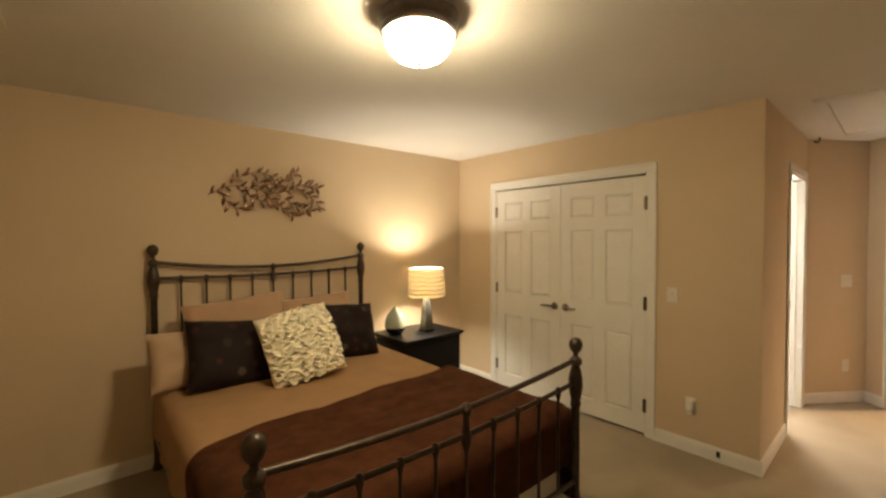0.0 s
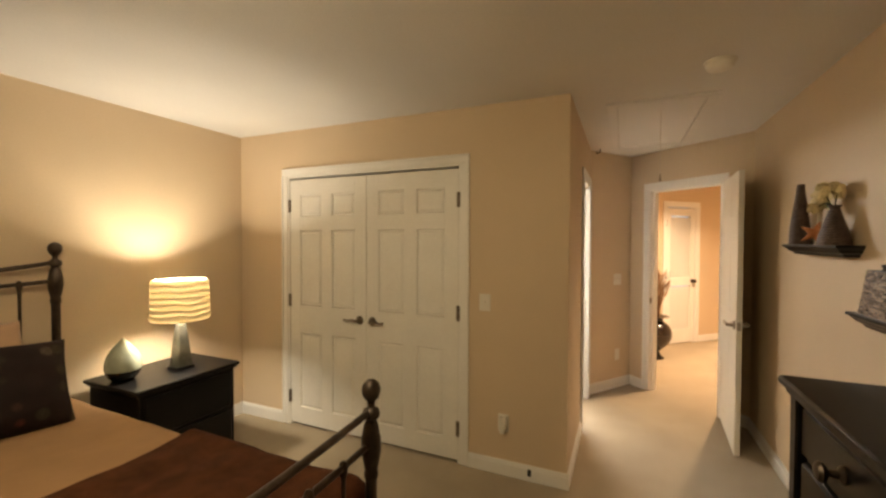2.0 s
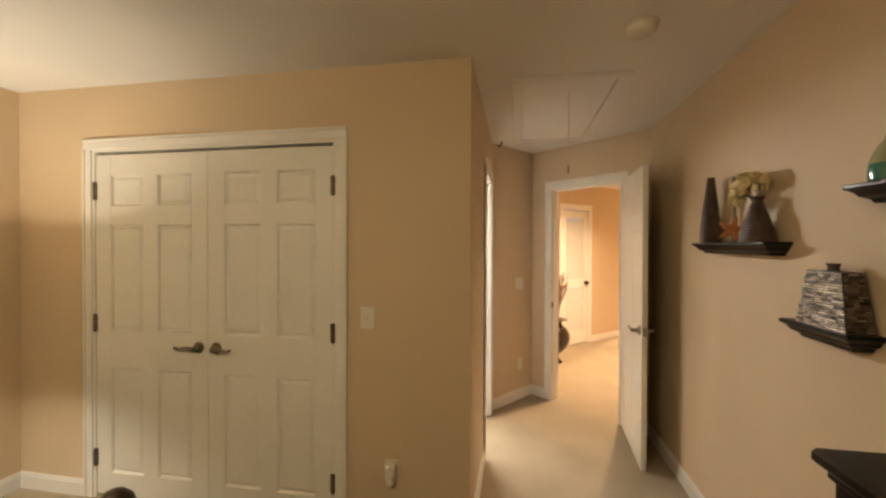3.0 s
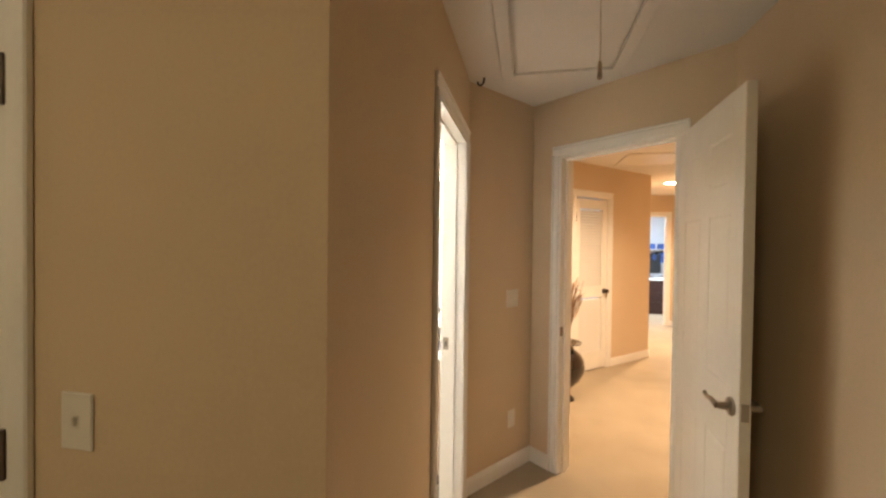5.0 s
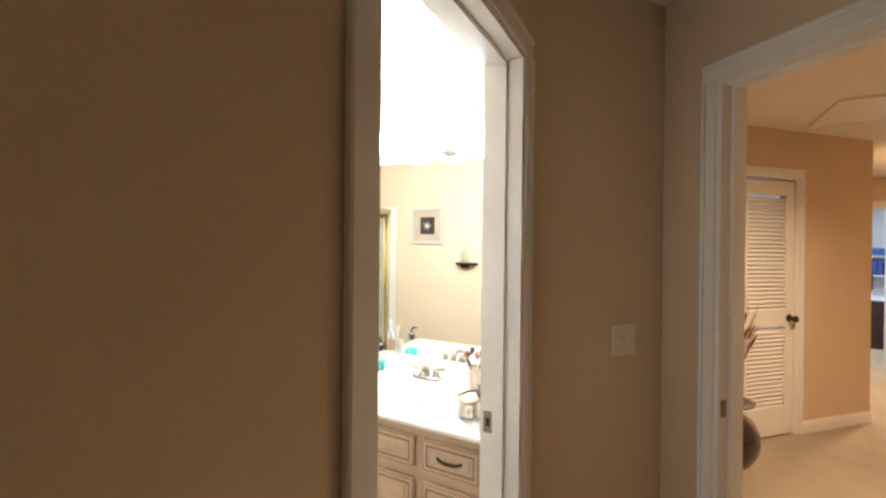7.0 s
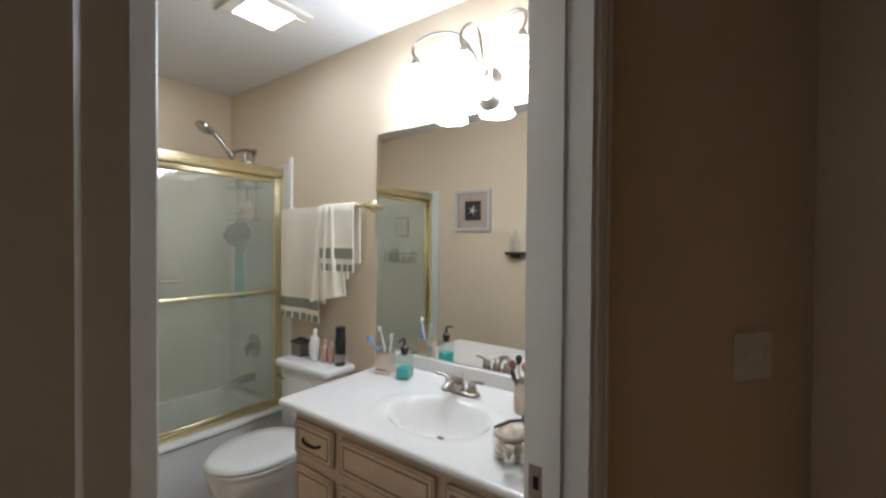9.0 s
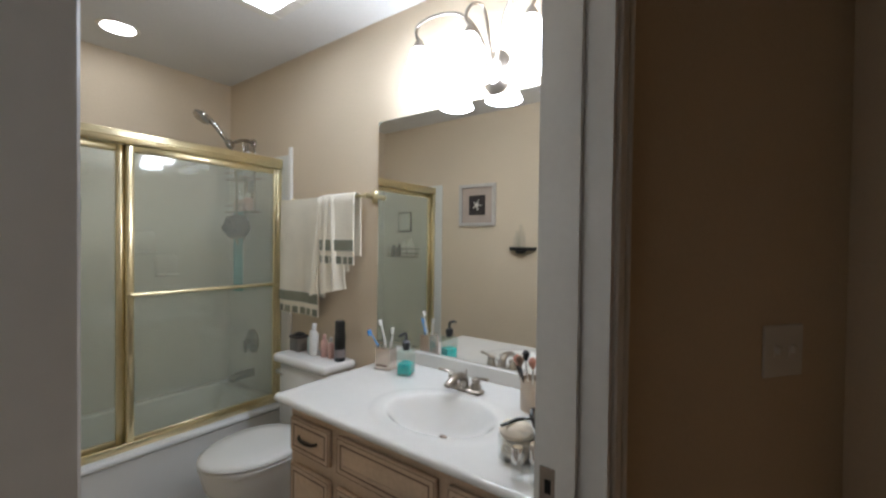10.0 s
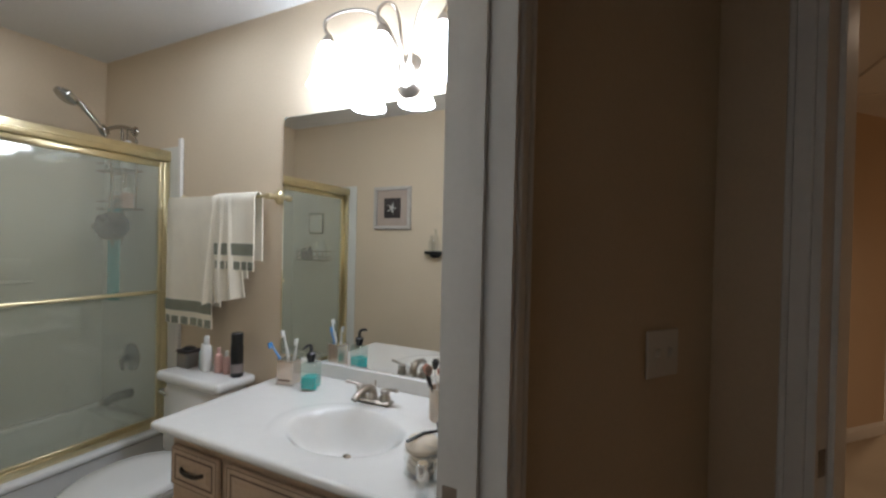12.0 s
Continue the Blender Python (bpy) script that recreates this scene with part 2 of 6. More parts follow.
def baseboard(x, y, rz, spans, mat_=TRIM):
    """Skirting along a wall's room side, in spans from its start."""
    for a, b in spans:
        bm = boxes((a, b, -0.014, 0, 0, 0.078), (a, b, -0.010, 0, 0.078, 0.090), (a, b, -0.006, 0, 0.090, 0.098))
        solo("baseboard", bm, mat_, pose(x, y, 0, 0, 0, rz), "white painted baseboard along the wall", "baseboard", kind="structure")


baseboard(-0.6, 3.47, 0, [(0, 4.056)])
baseboard(3.458, 3.47, -90, [(0.0, 0.484), (2.152, 2.814)])
baseboard(3.578, 0.67, 0, [(-0.12, 0.696), (1.548, 1.612)])
baseboard(5.19, 0.67, DIAG_RZ, [(0.0, 0.633)])
baseboard(5.70, 0.295, HALL_RZ, [(0.0, 0.171), (1.007, 1.185)])
baseboard(4.92, -0.60, 180, [(0.0, 5.52)])
baseboard(-0.6, -0.6, 90, [(0, 4.07)])
baseboard(7.0, 0.47, -45, [(0.0, 0.889), (1.641, 2.489)])
baseboard(5.70, 0.47, 0, [(0.0, 1.30)])
baseboard(11.15, -1.29, -90, [(0, 0.209), (1.011, 1.209)])
baseboard(10.45, -2.54, 180, [(0.0, 5.60)])


def member(length, width=0.061):
    """A length of door casing with a stepped profile, along z from 0, wall side y 0, room side -y; x 0 is the opening's edge."""
    return boxes((0, width * 0.74, -0.012, 0, 0, length, 0.003), (width * 0.74, width, -0.018, 0, 0, length, 0.004))


def door_frame(name, m, width, head, label, stop=True, back=False, cw=0.061):
    """Jambs and casing round an opening that is width wide; origin at the floor by its left edge, x right, y into the wall."""
    d = thing(name, m, label, "door frame", kind="structure")
    part("jamb", boxes((-0.002, 0.018, -0.004, T + 0.004, 0, head - 0.018)), TRIM, d)
    part("jamb", boxes((width - 0.018, width + 0.002, -0.004, T + 0.004, 0, head - 0.018)), TRIM, d)
    part("head_jamb", boxes((-0.002, width + 0.002, -0.004, T + 0.004, head - 0.018, head + 0.002)), TRIM, d)
    if stop:
        part("door_stop", boxes((0.018, 0.030, 0.045, 0.080, 0, head - 0.018)), TRIM, d)
        part("door_stop", boxes((width - 0.030, width - 0.018, 0.045, 0.080, 0, head - 0.018)), TRIM, d)
        part("door_stop", boxes((0.030, width - 0.030, 0.045, 0.080, head - 0.030, head - 0.018)), TRIM, d)
    for flip in ((False, True) if back else (False,)):
        k = pose(width, T, 0, 0, 0, 180) if flip else Matrix()
        part("casing", member(head, cw), TRIM, d, at=k @ pose(width, 0, 0))
        left = member(head, cw)
        bmesh.ops.scale(left, vec=(-1, 1, 1), verts=left.verts)
        part("casing", left, TRIM, d, at=k)
        top = member(width + 2 * cw)
        part("head_casing", top, TRIM, d, at=k @ pose(-cw, 0, head) @ Matrix(((0, 0, 1, 0), (0, 1, 0, 0), (1, 0, 0, 0), (0, 0, 0, 1))))
    return d


def lever_bm(direction=1):
    """A lever handle: rose, neck and wave-shaped lever, proud of the door on -y."""
    bm = lathe([(0.031, 0), (0.033, 0.004), (0.030, 0.010), (0.014, 0.013), (0.011, 0.045)], 24, pose(0, 0, 0, 90, 0, 0))
    k = direction
    tube([(0, -0.046, 0), (k * 0.02, -0.050, 0.003), (k * 0.055, -0.050, 0.006), (k * 0.09, -0.048, -0.004), (k * 0.118, -0.047, 0.004)],
         [0.012, 0.010, 0.0085, 0.0075, 0.0085], 12, bm, smooth=2)
    return bm


def hinge_bm():
    bm = boxes((-0.015, 0.013, -0.007, 0.0, -0.050, 0.050, 0.001))
    lathe([(0.0065, -0.053), (0.0065, 0.053)], 10, Matrix.Translation((0, -0.009, 0)), bm)
    return bm


def six_panel_leaf(parent, m, w, h, name="door_leaf", dent=0.009):
    """A moulded six-panel leaf: core, stiles and rails proud of it, and a raised field in each panel. x from 0 to w, y from 0 to 0.035."""
    t = 0.035
    st, mid = 0.105 * w / 0.76, 0.10 * w / 0.76
    rails = [(0.0, 0.135), (0.76, 0.98), (1.60, 1.71), (1.89, h)]
    bm = boxes((0.002, w - 0.002, dent, t - dent, 0.002, h - 0.002))
    box(bm, 0, st, 0, t, 0, h, 0.002)
    box(bm, w - st, w, 0, t, 0, h, 0.002)
    for a, b in rails:
        box(bm, st, w - st, 0.0002, t - 0.0002, a, b)
    cx = w / 2
    for a, b in zip(rails, rails[1:]):
        box(bm, cx - mid / 2, cx + mid / 2, 0.0002, t - 0.0002, a[1], b[0])
    leaf = part(name, bm, DOOR_PAINT, parent, at=m)
    for a, b in zip(rails, rails[1:]):
        for x0, x1 in ((st, cx - mid / 2), (cx + mid / 2, w - st)):
            z0, z1 = a[1], b[0]
            pb = bmesh.new()
            for side in (0, 1):
                ya, yb = (dent - 0.0003, dent * 0.28) if side == 0 else (t - dent + 0.0003, t - dent * 0.28)
                i, j = 0.010, 0.030
                lo = [pb.verts.new(p) for p in ((x0 + i, ya, z0 + i), (x1 - i, ya, z0 + i), (x1 - i, ya, z1 - i), (x0 + i, ya, z1 - i))]
                hi = [pb.verts.new(p) for p in ((x0 + j, yb, z0 + j), (x1 - j, yb, z0 + j), (x1 - j, yb, z1 - j), (x0 + j, yb, z1 - j))]
                pb.faces.new(hi)
                for k in range(4):
                    pb.faces.new((lo[k], lo[(k + 1) % 4], hi[(k + 1) % 4], hi[k]))
                # sloped moulding round the field
                o = [pb.verts.new(p) for p in ((x0, 0.0008 if side == 0 else t - 0.0008, z0), (x1, 0.0008 if side == 0 else t - 0.0008, z0),
                                               (x1, 0.0008 if side == 0 else t - 0.0008, z1), (x0, 0.0008 if side == 0 else t - 0.0008, z1))]
                for k in range(4):
                    pb.faces.new((o[k], o[(k + 1) % 4], lo[(k + 1) % 4], lo[k]))
            part("panel", pb, DOOR_PAINT, leaf)
    return leaf


LEVER = mat("aged_nickel", (0.24, 0.20, 0.16), 0.32, 1.0, var=0.15, scale=30)

# closet doors, closed
CLOSET = pose(3.458, 2.925, 0, 0, 0, -90)
closet = door_frame("door_1", CLOSET, 1.545, DOOR_H, "white double closet doors, closed, in a white casing", stop=False)
leaf_l = six_panel_leaf(closet, pose(0.020, 0.001, 0.022), 0.751, 2.012, dent=0.014)
leaf_r = six_panel_leaf(closet, pose(0.774, 0.001, 0.022), 0.751, 2.012, dent=0.014)
part("lever_handle", lever_bm(-1), LEVER, leaf_l, "aged nickel lever", smooth=True, at=pose(0.751 - 0.055, 0, 0.905))
part("lever_handle", lever_bm(1), LEVER, leaf_r, "aged nickel lever", smooth=True, at=pose(0.055, 0, 0.905))
for z in (0.22, 1.02, 1.80):
    part("hinge", hinge_bm(), LEVER, leaf_l, "nickel hinge", at=pose(-0.002, 0.0, z))
    part("hinge", hinge_bm(), LEVER, leaf_r, "nickel hinge", at=pose(0.753, 0.0, z))

# bathroom doorway
bath_door = door_frame("door_2", pose(4.335, 0.67, 0), 0.73, DOOR_H, "white bathroom door frame, standing open", back=True)
strike = part("strike_plate", boxes((0.7095, 0.7115, 0.083, 0.113, 0.900, 0.968, 0.0008)), LEVER, bath_door, "aged nickel strike plate")
# no hole is cut: a dark patch gives the latch hole's shade
part("latch_hole_shade", boxes((0.7090, 0.7098, 0.091, 0.103, 0.921, 0.947)), BLACK_WOOD, strike, "dark patch for the shade in the latch hole")
for z in (0.909, 0.959):
    part("screw", lathe([(0.0035, 0), (0.003, 0.0010)], 8, pose(0.7096, 0.098, z, 0, -90, 0)), LEVER, strike)
# hall doorway and its open leaf
hall_door = door_frame("door_3", pose(5.70, 0.295, 0, 0, 0, HALL_RZ) @ pose(0.216, 0, 0), 0.730, DOOR_H,
                       "white bedroom door standing open against the wall", back=True, cw=0.050)
part("strike_plate", boxes((0.0165, 0.0190, 0.008, 0.036, 0.90, 0.96)), LEVER, hall_door, "nickel strike plate")

HALL_LEAF = pose(5.062, -0.452, 0.012, 0, 0, 176.6)
hall_leaf = six_panel_leaf(hall_door, hall_door.matrix_basis.inverted() @ HALL_LEAF @ pose(0, -0.035, 0), 0.722, 2.035, dent=0.004)
# the lever on the passage side (its far face) and on the wall side
part("lever_handle", lever_bm(1), NICKEL, hall_leaf, "brushed nickel lever", smooth=True, at=pose(0.664, 0.035, 0.925, 0, 0, 180))
part("lever_handle", lever_bm(-1), NICKEL, hall_leaf, "brushed nickel lever", smooth=True, at=pose(0.664, 0, 0.925))
part("latch_plate", boxes((0.7215, 0.7235, 0.006, 0.029, 0.895, 0.955)), NICKEL, hall_leaf, "nickel latch plate")
# the bathroom leaf, swung fully into the bathroom
bath_leaf = six_panel_leaf(bath_door, pose(0.075, T + 0.008, 0.012, 0, 0, 90), 0.69, 2.03)
for z in (0.22, 1.02, 1.80):
    part("hinge", hinge_bm(), NICKEL, bath_leaf, "nickel hinge", at=pose(-0.004, 0.034, z, 0, 0, 90))


# ---- bedroom: lamps ----
LAMP_GLASS = glow("lit_frosted_glass", WARM, CEILING_LAMP_POWER)
ceiling_lamp = thing("ceiling_lamp", pose(1.20, 1.36, H), "round flush ceiling lamp, dark bronze pan, lit white glass bowl", "ceiling lamp")
part("pan", lathe([(0.100, 0.0), (0.150, -0.002), (0.160, -0.012), (0.161, -0.028), (0.155, -0.044), (0.149, -0.058), (0.153, -0.070), (0.151, -0.080), (0.143, -0.086), (0.130, -0.080)], 48),
     BRONZE, ceiling_lamp, "dark bronze pan", smooth=True)
part("bowl", lathe([(0.134, -0.082), (0.135, -0.098), (0.129, -0.120), (0.115, -0.144), (0.094, -0.164), (0.068, -0.178), (0.038, -0.186), (0.012, -0.188)], 48),
     LAMP_GLASS, ceiling_lamp, "lit frosted white glass bowl", smooth=True)
part("finial", lathe([(0.012, -0.186), (0.014, -0.190), (0.008, -0.194), (0.010, -0.200), (0.004, -0.206)], 16), BRONZE, ceiling_lamp, "small bronze finial", smooth=True)

# smoke detector, hook, attic hatch
WHITE_PLASTIC = mat("aged_white_plastic", (0.72, 0.68, 0.60), 0.45, var=0.04, scale=12)
detector = thing("smoke_detector", pose(3.285, -0.065, H), "round white plastic smoke detector on the ceiling", "smoke detector")
part("base", lathe([(0.070, 0.0), (0.072, -0.008), (0.066, -0.012)], 32), WHITE_PLASTIC, detector, smooth=True)
part("cover", lathe([(0.062, -0.012), (0.060, -0.030), (0.050, -0.040), (0.020, -0.043), (0.004, -0.043)], 32), WHITE_PLASTIC, detector, smooth=True)
BLACK_METAL = mat("black_iron", (0.02, 0.02, 0.02), 0.4, 0.6, var=0.1)
solo("ceiling_hook", tube([(0, 0, 0), (0, 0, -0.02), (0.006, 0.008, -0.034), (0.004, 0.022, -0.042), (0, 0.034, -0.034), (0, 0.036, -0.022)], 0.006, 8, smooth=2), BLACK_METAL,
     pose(5.15, 0.585, H), "small black iron hook screwed into the ceiling", "hook", smooth=True)

hatch = thing("attic_hatch", pose(4.46, 0.16, H), "white painted attic hatch panel with a trim frame", "attic hatch", kind="structure")
HX, HY = 0.71, 0.32
part("panel", boxes((-HX + 0.075, HX - 0.075, -HY + 0.075, HY - 0.075, -0.010, 0.0)), CEIL, hatch)
part("hatch_trim", boxes((-HX, HX, -HY, -HY + 0.062, -0.018, 0, 0.003)), CEIL, hatch)
part("hatch_trim", boxes((-HX, HX, HY - 0.062, HY, -0.018, 0, 0.003)), CEIL, hatch)
part("hatch_trim", boxes((-HX, -HX + 0.062, -HY + 0.062, HY - 0.062, -0.018, 0, 0.003)), CEIL, hatch)
part("hatch_trim", boxes((HX - 0.062, HX, -HY + 0.062, HY - 0.062, -0.018, 0, 0.003)), CEIL, hatch)
CORD = mat("cotton_cord", (0.60, 0.52, 0.42), 0.9, var=0.1, scale=60)
CORD_WOOD = mat("turned_wood_pull", (0.30, 0.21, 0.13), 0.5, var=0.2, scale=40)
part("pull_cord", tube([(-0.47, -0.016, -0.010), (-0.469, -0.016, -0.25), (-0.47, -0.016, -0.45)], 0.0014, 8), CORD, hatch, "thin cotton pull cord")
part("pull_handle", lathe([(0.003, -0.445), (0.005, -0.452), (0.0045, -0.462), (0.0065, -0.482), (0.007, -0.490), (0.003, -0.494)], 14, pose(-0.47, -0.016, 0)), CORD_WOOD, hatch,
     "small brown wooden pull", smooth=True)


# ---- switches and sockets ----
def wall_plate(name, m, width, toggles, label, category):
    """Origin at the plate's middle on the wall, x right, -y into the room."""
    p = thing(name, m, label, category)
    part("plate", boxes((-width / 2, width / 2, -0.006, 0, -0.058, 0.058, 0.003)), PLASTIC, p)
    for i in range(toggles):
        x = (i - (toggles - 1) / 2) * 0.046
        part("toggle", boxes((x - 0.005, x + 0.005, -0.016, -0.005, -0.006, 0.012, 0.002)), PLASTIC, p)
        part("toggle_slot", boxes((x - 0.008, x + 0.008, -0.0075, -0.0055, -0.014, 0.014, 0.001)), PLASTIC, p)
    return p


def socket(m, label="white double wall socket"):
    p = thing("wall_socket", m, label, "wall socket", "wall sockets")
    part("plate", boxes((-0.036, 0.036, -0.006, 0, -0.058, 0.058, 0.003)), PLASTIC, p)
    for z in (-0.022, 0.022):
        face = part("socket_face", lathe([(0.017, 0.0), (0.0165, 0.0025)], 20, pose(0, -0.0055, z, 90, 0, 0)), PLASTIC, p)
    return p


DARK_SLOT = mat("dark_slot", (0.02, 0.02, 0.02), 0.6)
EAST_FACE = pose(3.458, 0, 0, 0, 0, -90)
wall_plate("light_switch", pose(3.458, 1.207, 1.13, 0, 0, -90), 0.078, 1, "white single toggle switch beside the closet doors", "light switch")
socket(pose(3.458, 1.075, 0.345, 0, 0, -90), "white wall socket below the light switch")
fresh = thing("plug_in_freshener", pose(3.458, 1.075, 0.345, 0, 0, -90), "white plug-in air freshener in the wall socket", "air freshener")
part("body", boxes((-0.026, 0.026, -0.050, -0.008, -0.030, 0.048, 0.010)), WHITE_PLASTIC, fresh, smooth=True)
part("bottle", boxes((-0.018, 0.018, -0.044, -0.012, -0.062, -0.030, 0.006)), WHITE_PLASTIC, fresh, smooth=True)
solo("cable_plate", boxes((-0.012, 0.012, -0.019, -0.013, -0.022, 0.022, 0.002)), DARK_SLOT, pose(3.458, 0.90, 0.055, 0, 0, -90), "small dark cable plate on the baseboard", "cable plate")
DIAG = pose(5.19, 0.67, 0, 0, 0, DIAG_RZ)
wall_plate("light_switch", DIAG @ pose(0.417, 0, 1.14), 0.122, 2, "white double toggle switch beside the bedroom door", "light switch")
socket(DIAG @ pose(0.425, 0, 0.345), "white wall socket near the baseboard")

# a vent in the ceiling
vent = thing("ceiling_vent", pose(-0.172, 2.44, H), "small grey ceiling air vent with slats", "air vent")
part("vent_frame", boxes((-0.15, 0.15, -0.10, -0.085, -0.010, 0, 0.002), (-0.15, 0.15, 0.085, 0.10, -0.010, 0, 0.002), (-0.15, -0.135, -0.085, 0.085, -0.010, 0, 0.002),
                         (0.135, 0.15, -0.085, 0.085, -0.010, 0, 0.002)), WHITE_PLASTIC, vent)
part("backing", boxes((-0.135, 0.135, -0.085, 0.085, -0.002, 0)), DARK_SLOT, vent)
for i in range(9):
    s = part("slat", boxes((-0.135, 0.135, -0.007, 0.007, -0.0012, 0.0012)), WHITE_PLASTIC, vent, at=pose(0, -0.076 + i * 0.019, -0.006, 35, 0, 0))

# ---- bed ----
BED = pose(1.314, 2.30, 0, 0, 0, -1.0)
PX, HEAD_Y, FOOT_Y = 0.782, 1.10, -1.10
bed = thing("bed", BED, "bed frame of aged bronze metal with turned posts and spindles", "bed")


def post_profile(top):
    k = top
    return [(0.018, 0.0), (0.030, 0.004), (0.030, 0.03), (0.021, 0.05), (0.021, k - 0.36), (0.026, k - 0.35), (0.026, k - 0.335), (0.022, k - 0.325), (0.030, k - 0.29), (0.036, k - 0.25),
            (0.035, k - 0.21), (0.026, k - 0.165), (0.018, k - 0.145), (0.030, k - 0.135), (0.032, k - 0.120), (0.028, k - 0.108), (0.014, k - 0.098), (0.012, k - 0.086), (0.016, k - 0.076),
            (0.026, k - 0.066), (0.033, k - 0.048), (0.034, k - 0.034), (0.029, k - 0.016), (0.016, k - 0.003), (0.004, k)]


def knob_profile(r, z):
    return [(r * 0.6, z - 0.016), (r, z - 0.010), (r * 1.25, z), (r, z + 0.010), (r * 0.6, z + 0.016)]


def bed_end(y, top, rail_hi, rail_mid, second, second_mid, low, n, names):
    for sx in (-1, 1):
        part("post", lathe(post_profile(top), 24, Matrix.Translation((sx * PX, y, 0))), BRONZE, bed, smooth=True)
    k = 14
    arc = [(-PX + 2 * PX * i / k, y, rail_mid + (rail_hi - rail_mid) * (2 * i / k - 1) ** 2) for i in range(k + 1)]
    part("top_rail", tube(arc, 0.0125, 12), BRONZE, bed, smooth=True)
    arc2 = [(-PX + 2 * PX * i / k, y, second_mid + (second - second_mid) * (2 * i / k - 1) ** 2) for i in range(k + 1)]
    part("middle_rail", tube(arc2, 0.0115, 12), BRONZE, bed, smooth=True)
    part("low_rail", tube([(-PX, y, low), (PX, y, low)], 0.012, 12), BRONZE, bed, smooth=True)
    for i in range(1, n):
        x = -PX + 2 * PX * i / n
        z2 = second_mid + (second - second_mid) * (2 * i / n - 1) ** 2
        z1 = rail_mid + (rail_hi - rail_mid) * (2 * i / n - 1) ** 2
        mid = i * 2 == n
        sp = part("spindle", lathe([(0.0075, low), (0.0075, z2 - 0.04), (0.013, z2 - 0.022), (0.016, z2), (0.013, z2 + 0.013), (0.005, z2 + 0.020)], 12, Matrix.Translation((x, y, 0))), BRONZE, bed, smooth=True)
        if mid:
            part("centre_knob", lathe([(0.012, z2 - 0.06), (0.020, z2 - 0.03), (0.022, z2), (0.014, z2 + 0.02), (0.012, z1 - 0.03), (0.022, z1 - 0.015), (0.025, z1), (0.014, z1 + 0.014), (0.006, z1 + 0.022)],
                                       16, Matrix.Translation((x, y, 0))), BRONZE, bed, smooth=True)


bed_end(HEAD_Y, 1.525, 1.408, 1.345, 1.300, 1.280, 0.40, 10, ())
bed_end(FOOT_Y, 1.045, 0.932, 0.895, 0.815, 0.790, 0.30, 10, ())
for sx in (-1, 1):
    part("side_rail", boxes((sx * PX - 0.012, sx * PX + 0.012, FOOT_Y + 0.02, HEAD_Y - 0.02, 0.20, 0.26, 0.003)), BRONZE, bed)

MATTRESS_CLOTH = mat("mattress_ticking", (0.6, 0.56, 0.5), 0.9, var=0.05)
solo("box_spring", boxes((-0.74, 0.74, -1.04, 1.06, 0.215, 0.40, 0.02)), MATTRESS_CLOTH, BED, "cloth-covered box spring on the bed frame", "box spring", smooth=True)
solo("mattress", boxes((-0.74, 0.74, -1.04, 1.06, 0.40, 0.605, 0.05)), MATTRESS_CLOTH, BED, "pale mattress under the bedspread", "mattress", smooth=True)


def fold(s, flat, r):
    """Along a cloth: how far out and how far down, flat, then round an edge of radius r, then straight down."""
    if s <= flat:
        return s, 0.0
    a = (s - flat) / r
    if a <= math.pi / 2:
        return flat + r * math.sin(a), r * (1 - math.cos(a))
    return flat + r, r + (s - flat - r * math.pi / 2)


def drape(flat_x, s_max, y0, y1, top, amp, wave, foot=None, seed=0.0, edge=None, nu=96, nv=96, flare=0.0):
    """A spread over the bed; s runs across, t along. foot: where it folds down at the foot end. edge(s): shift of its upper edge."""
    def fn(u, v):
        s = (2 * u - 1) * s_max
        sg = 1 if s >= 0 else -1
        xo, dz = fold(abs(s), flat_x, 0.075)
        xo += flare * dz * dz if sg > 0 else 0.0
        start = y1 + (edge(s) if edge else 0)
        t = start + (y0 - start) * v
        y, dy = t, 0.0
        if foot is not None and t < foot:
            o, dy = fold(foot - t, 0.0, 0.07)
            y = foot - o
        hang = min(1.0, max(dz, dy) / 0.12)
        n = noise.noise(Vector((s * 2.2, t * 2.2, seed))) * amp + noise.noise(Vector((s * 6.5, t * 6.5, seed + 5))) * amp * 0.45
        ripple = math.sin(t * 17 + 2.5 * noise.noise(Vector((t * 2, seed, 1)))) * wave * hang * min(1, dz / 0.3)
        return Vector((sg * (xo + ripple + n * 0.6 * hang), y - (n * 0.6 if dy > 0.05 else 0), top - dz - dy + n * (1 - 0.6 * hang)))
    return grid(fn, nu, nv)


TAN = mat("tan_quilt_cotton", (0.31, 0.185, 0.095), 0.85, var=0.06, scale=7, fine=0.05, fine_scale=300, bump=0.3, bump_scale=350, spec=0.15)
BROWN_FUR = mat("brown_plush_throw", (0.056, 0.019, 0.008), 0.9, var=0.35, scale=14, fine=0.25, fine_scale=240, bump=1.0, bump_scale=300, spec=0.1)
solo("bedspread", thick(drape(0.735, 1.09, -1.15, 1.04, 0.645, 0.012, 0.016, foot=-0.99), 0.012), TAN, BED, "tan cotton bedspread hanging over the mattress", "bedspread", smooth=60)
solo("throw_blanket", thick(drape(0.745, 1.34, -1.33, -0.27, 0.678, 0.022, 0.022, foot=-1.00, seed=3.0,
                                  edge=lambda s: 0.085 * math.cos(s * 2.3) + 0.012 * math.sin(s * 9) + 0.15 * min(1, max(0, (s - 0.2) / 0.55)) ** 1.5, nu=120, nv=70, flare=0.24), 0.014), BROWN_FUR, BED,
     "dark brown plush throw across the foot of the bed", "throw", smooth=60)


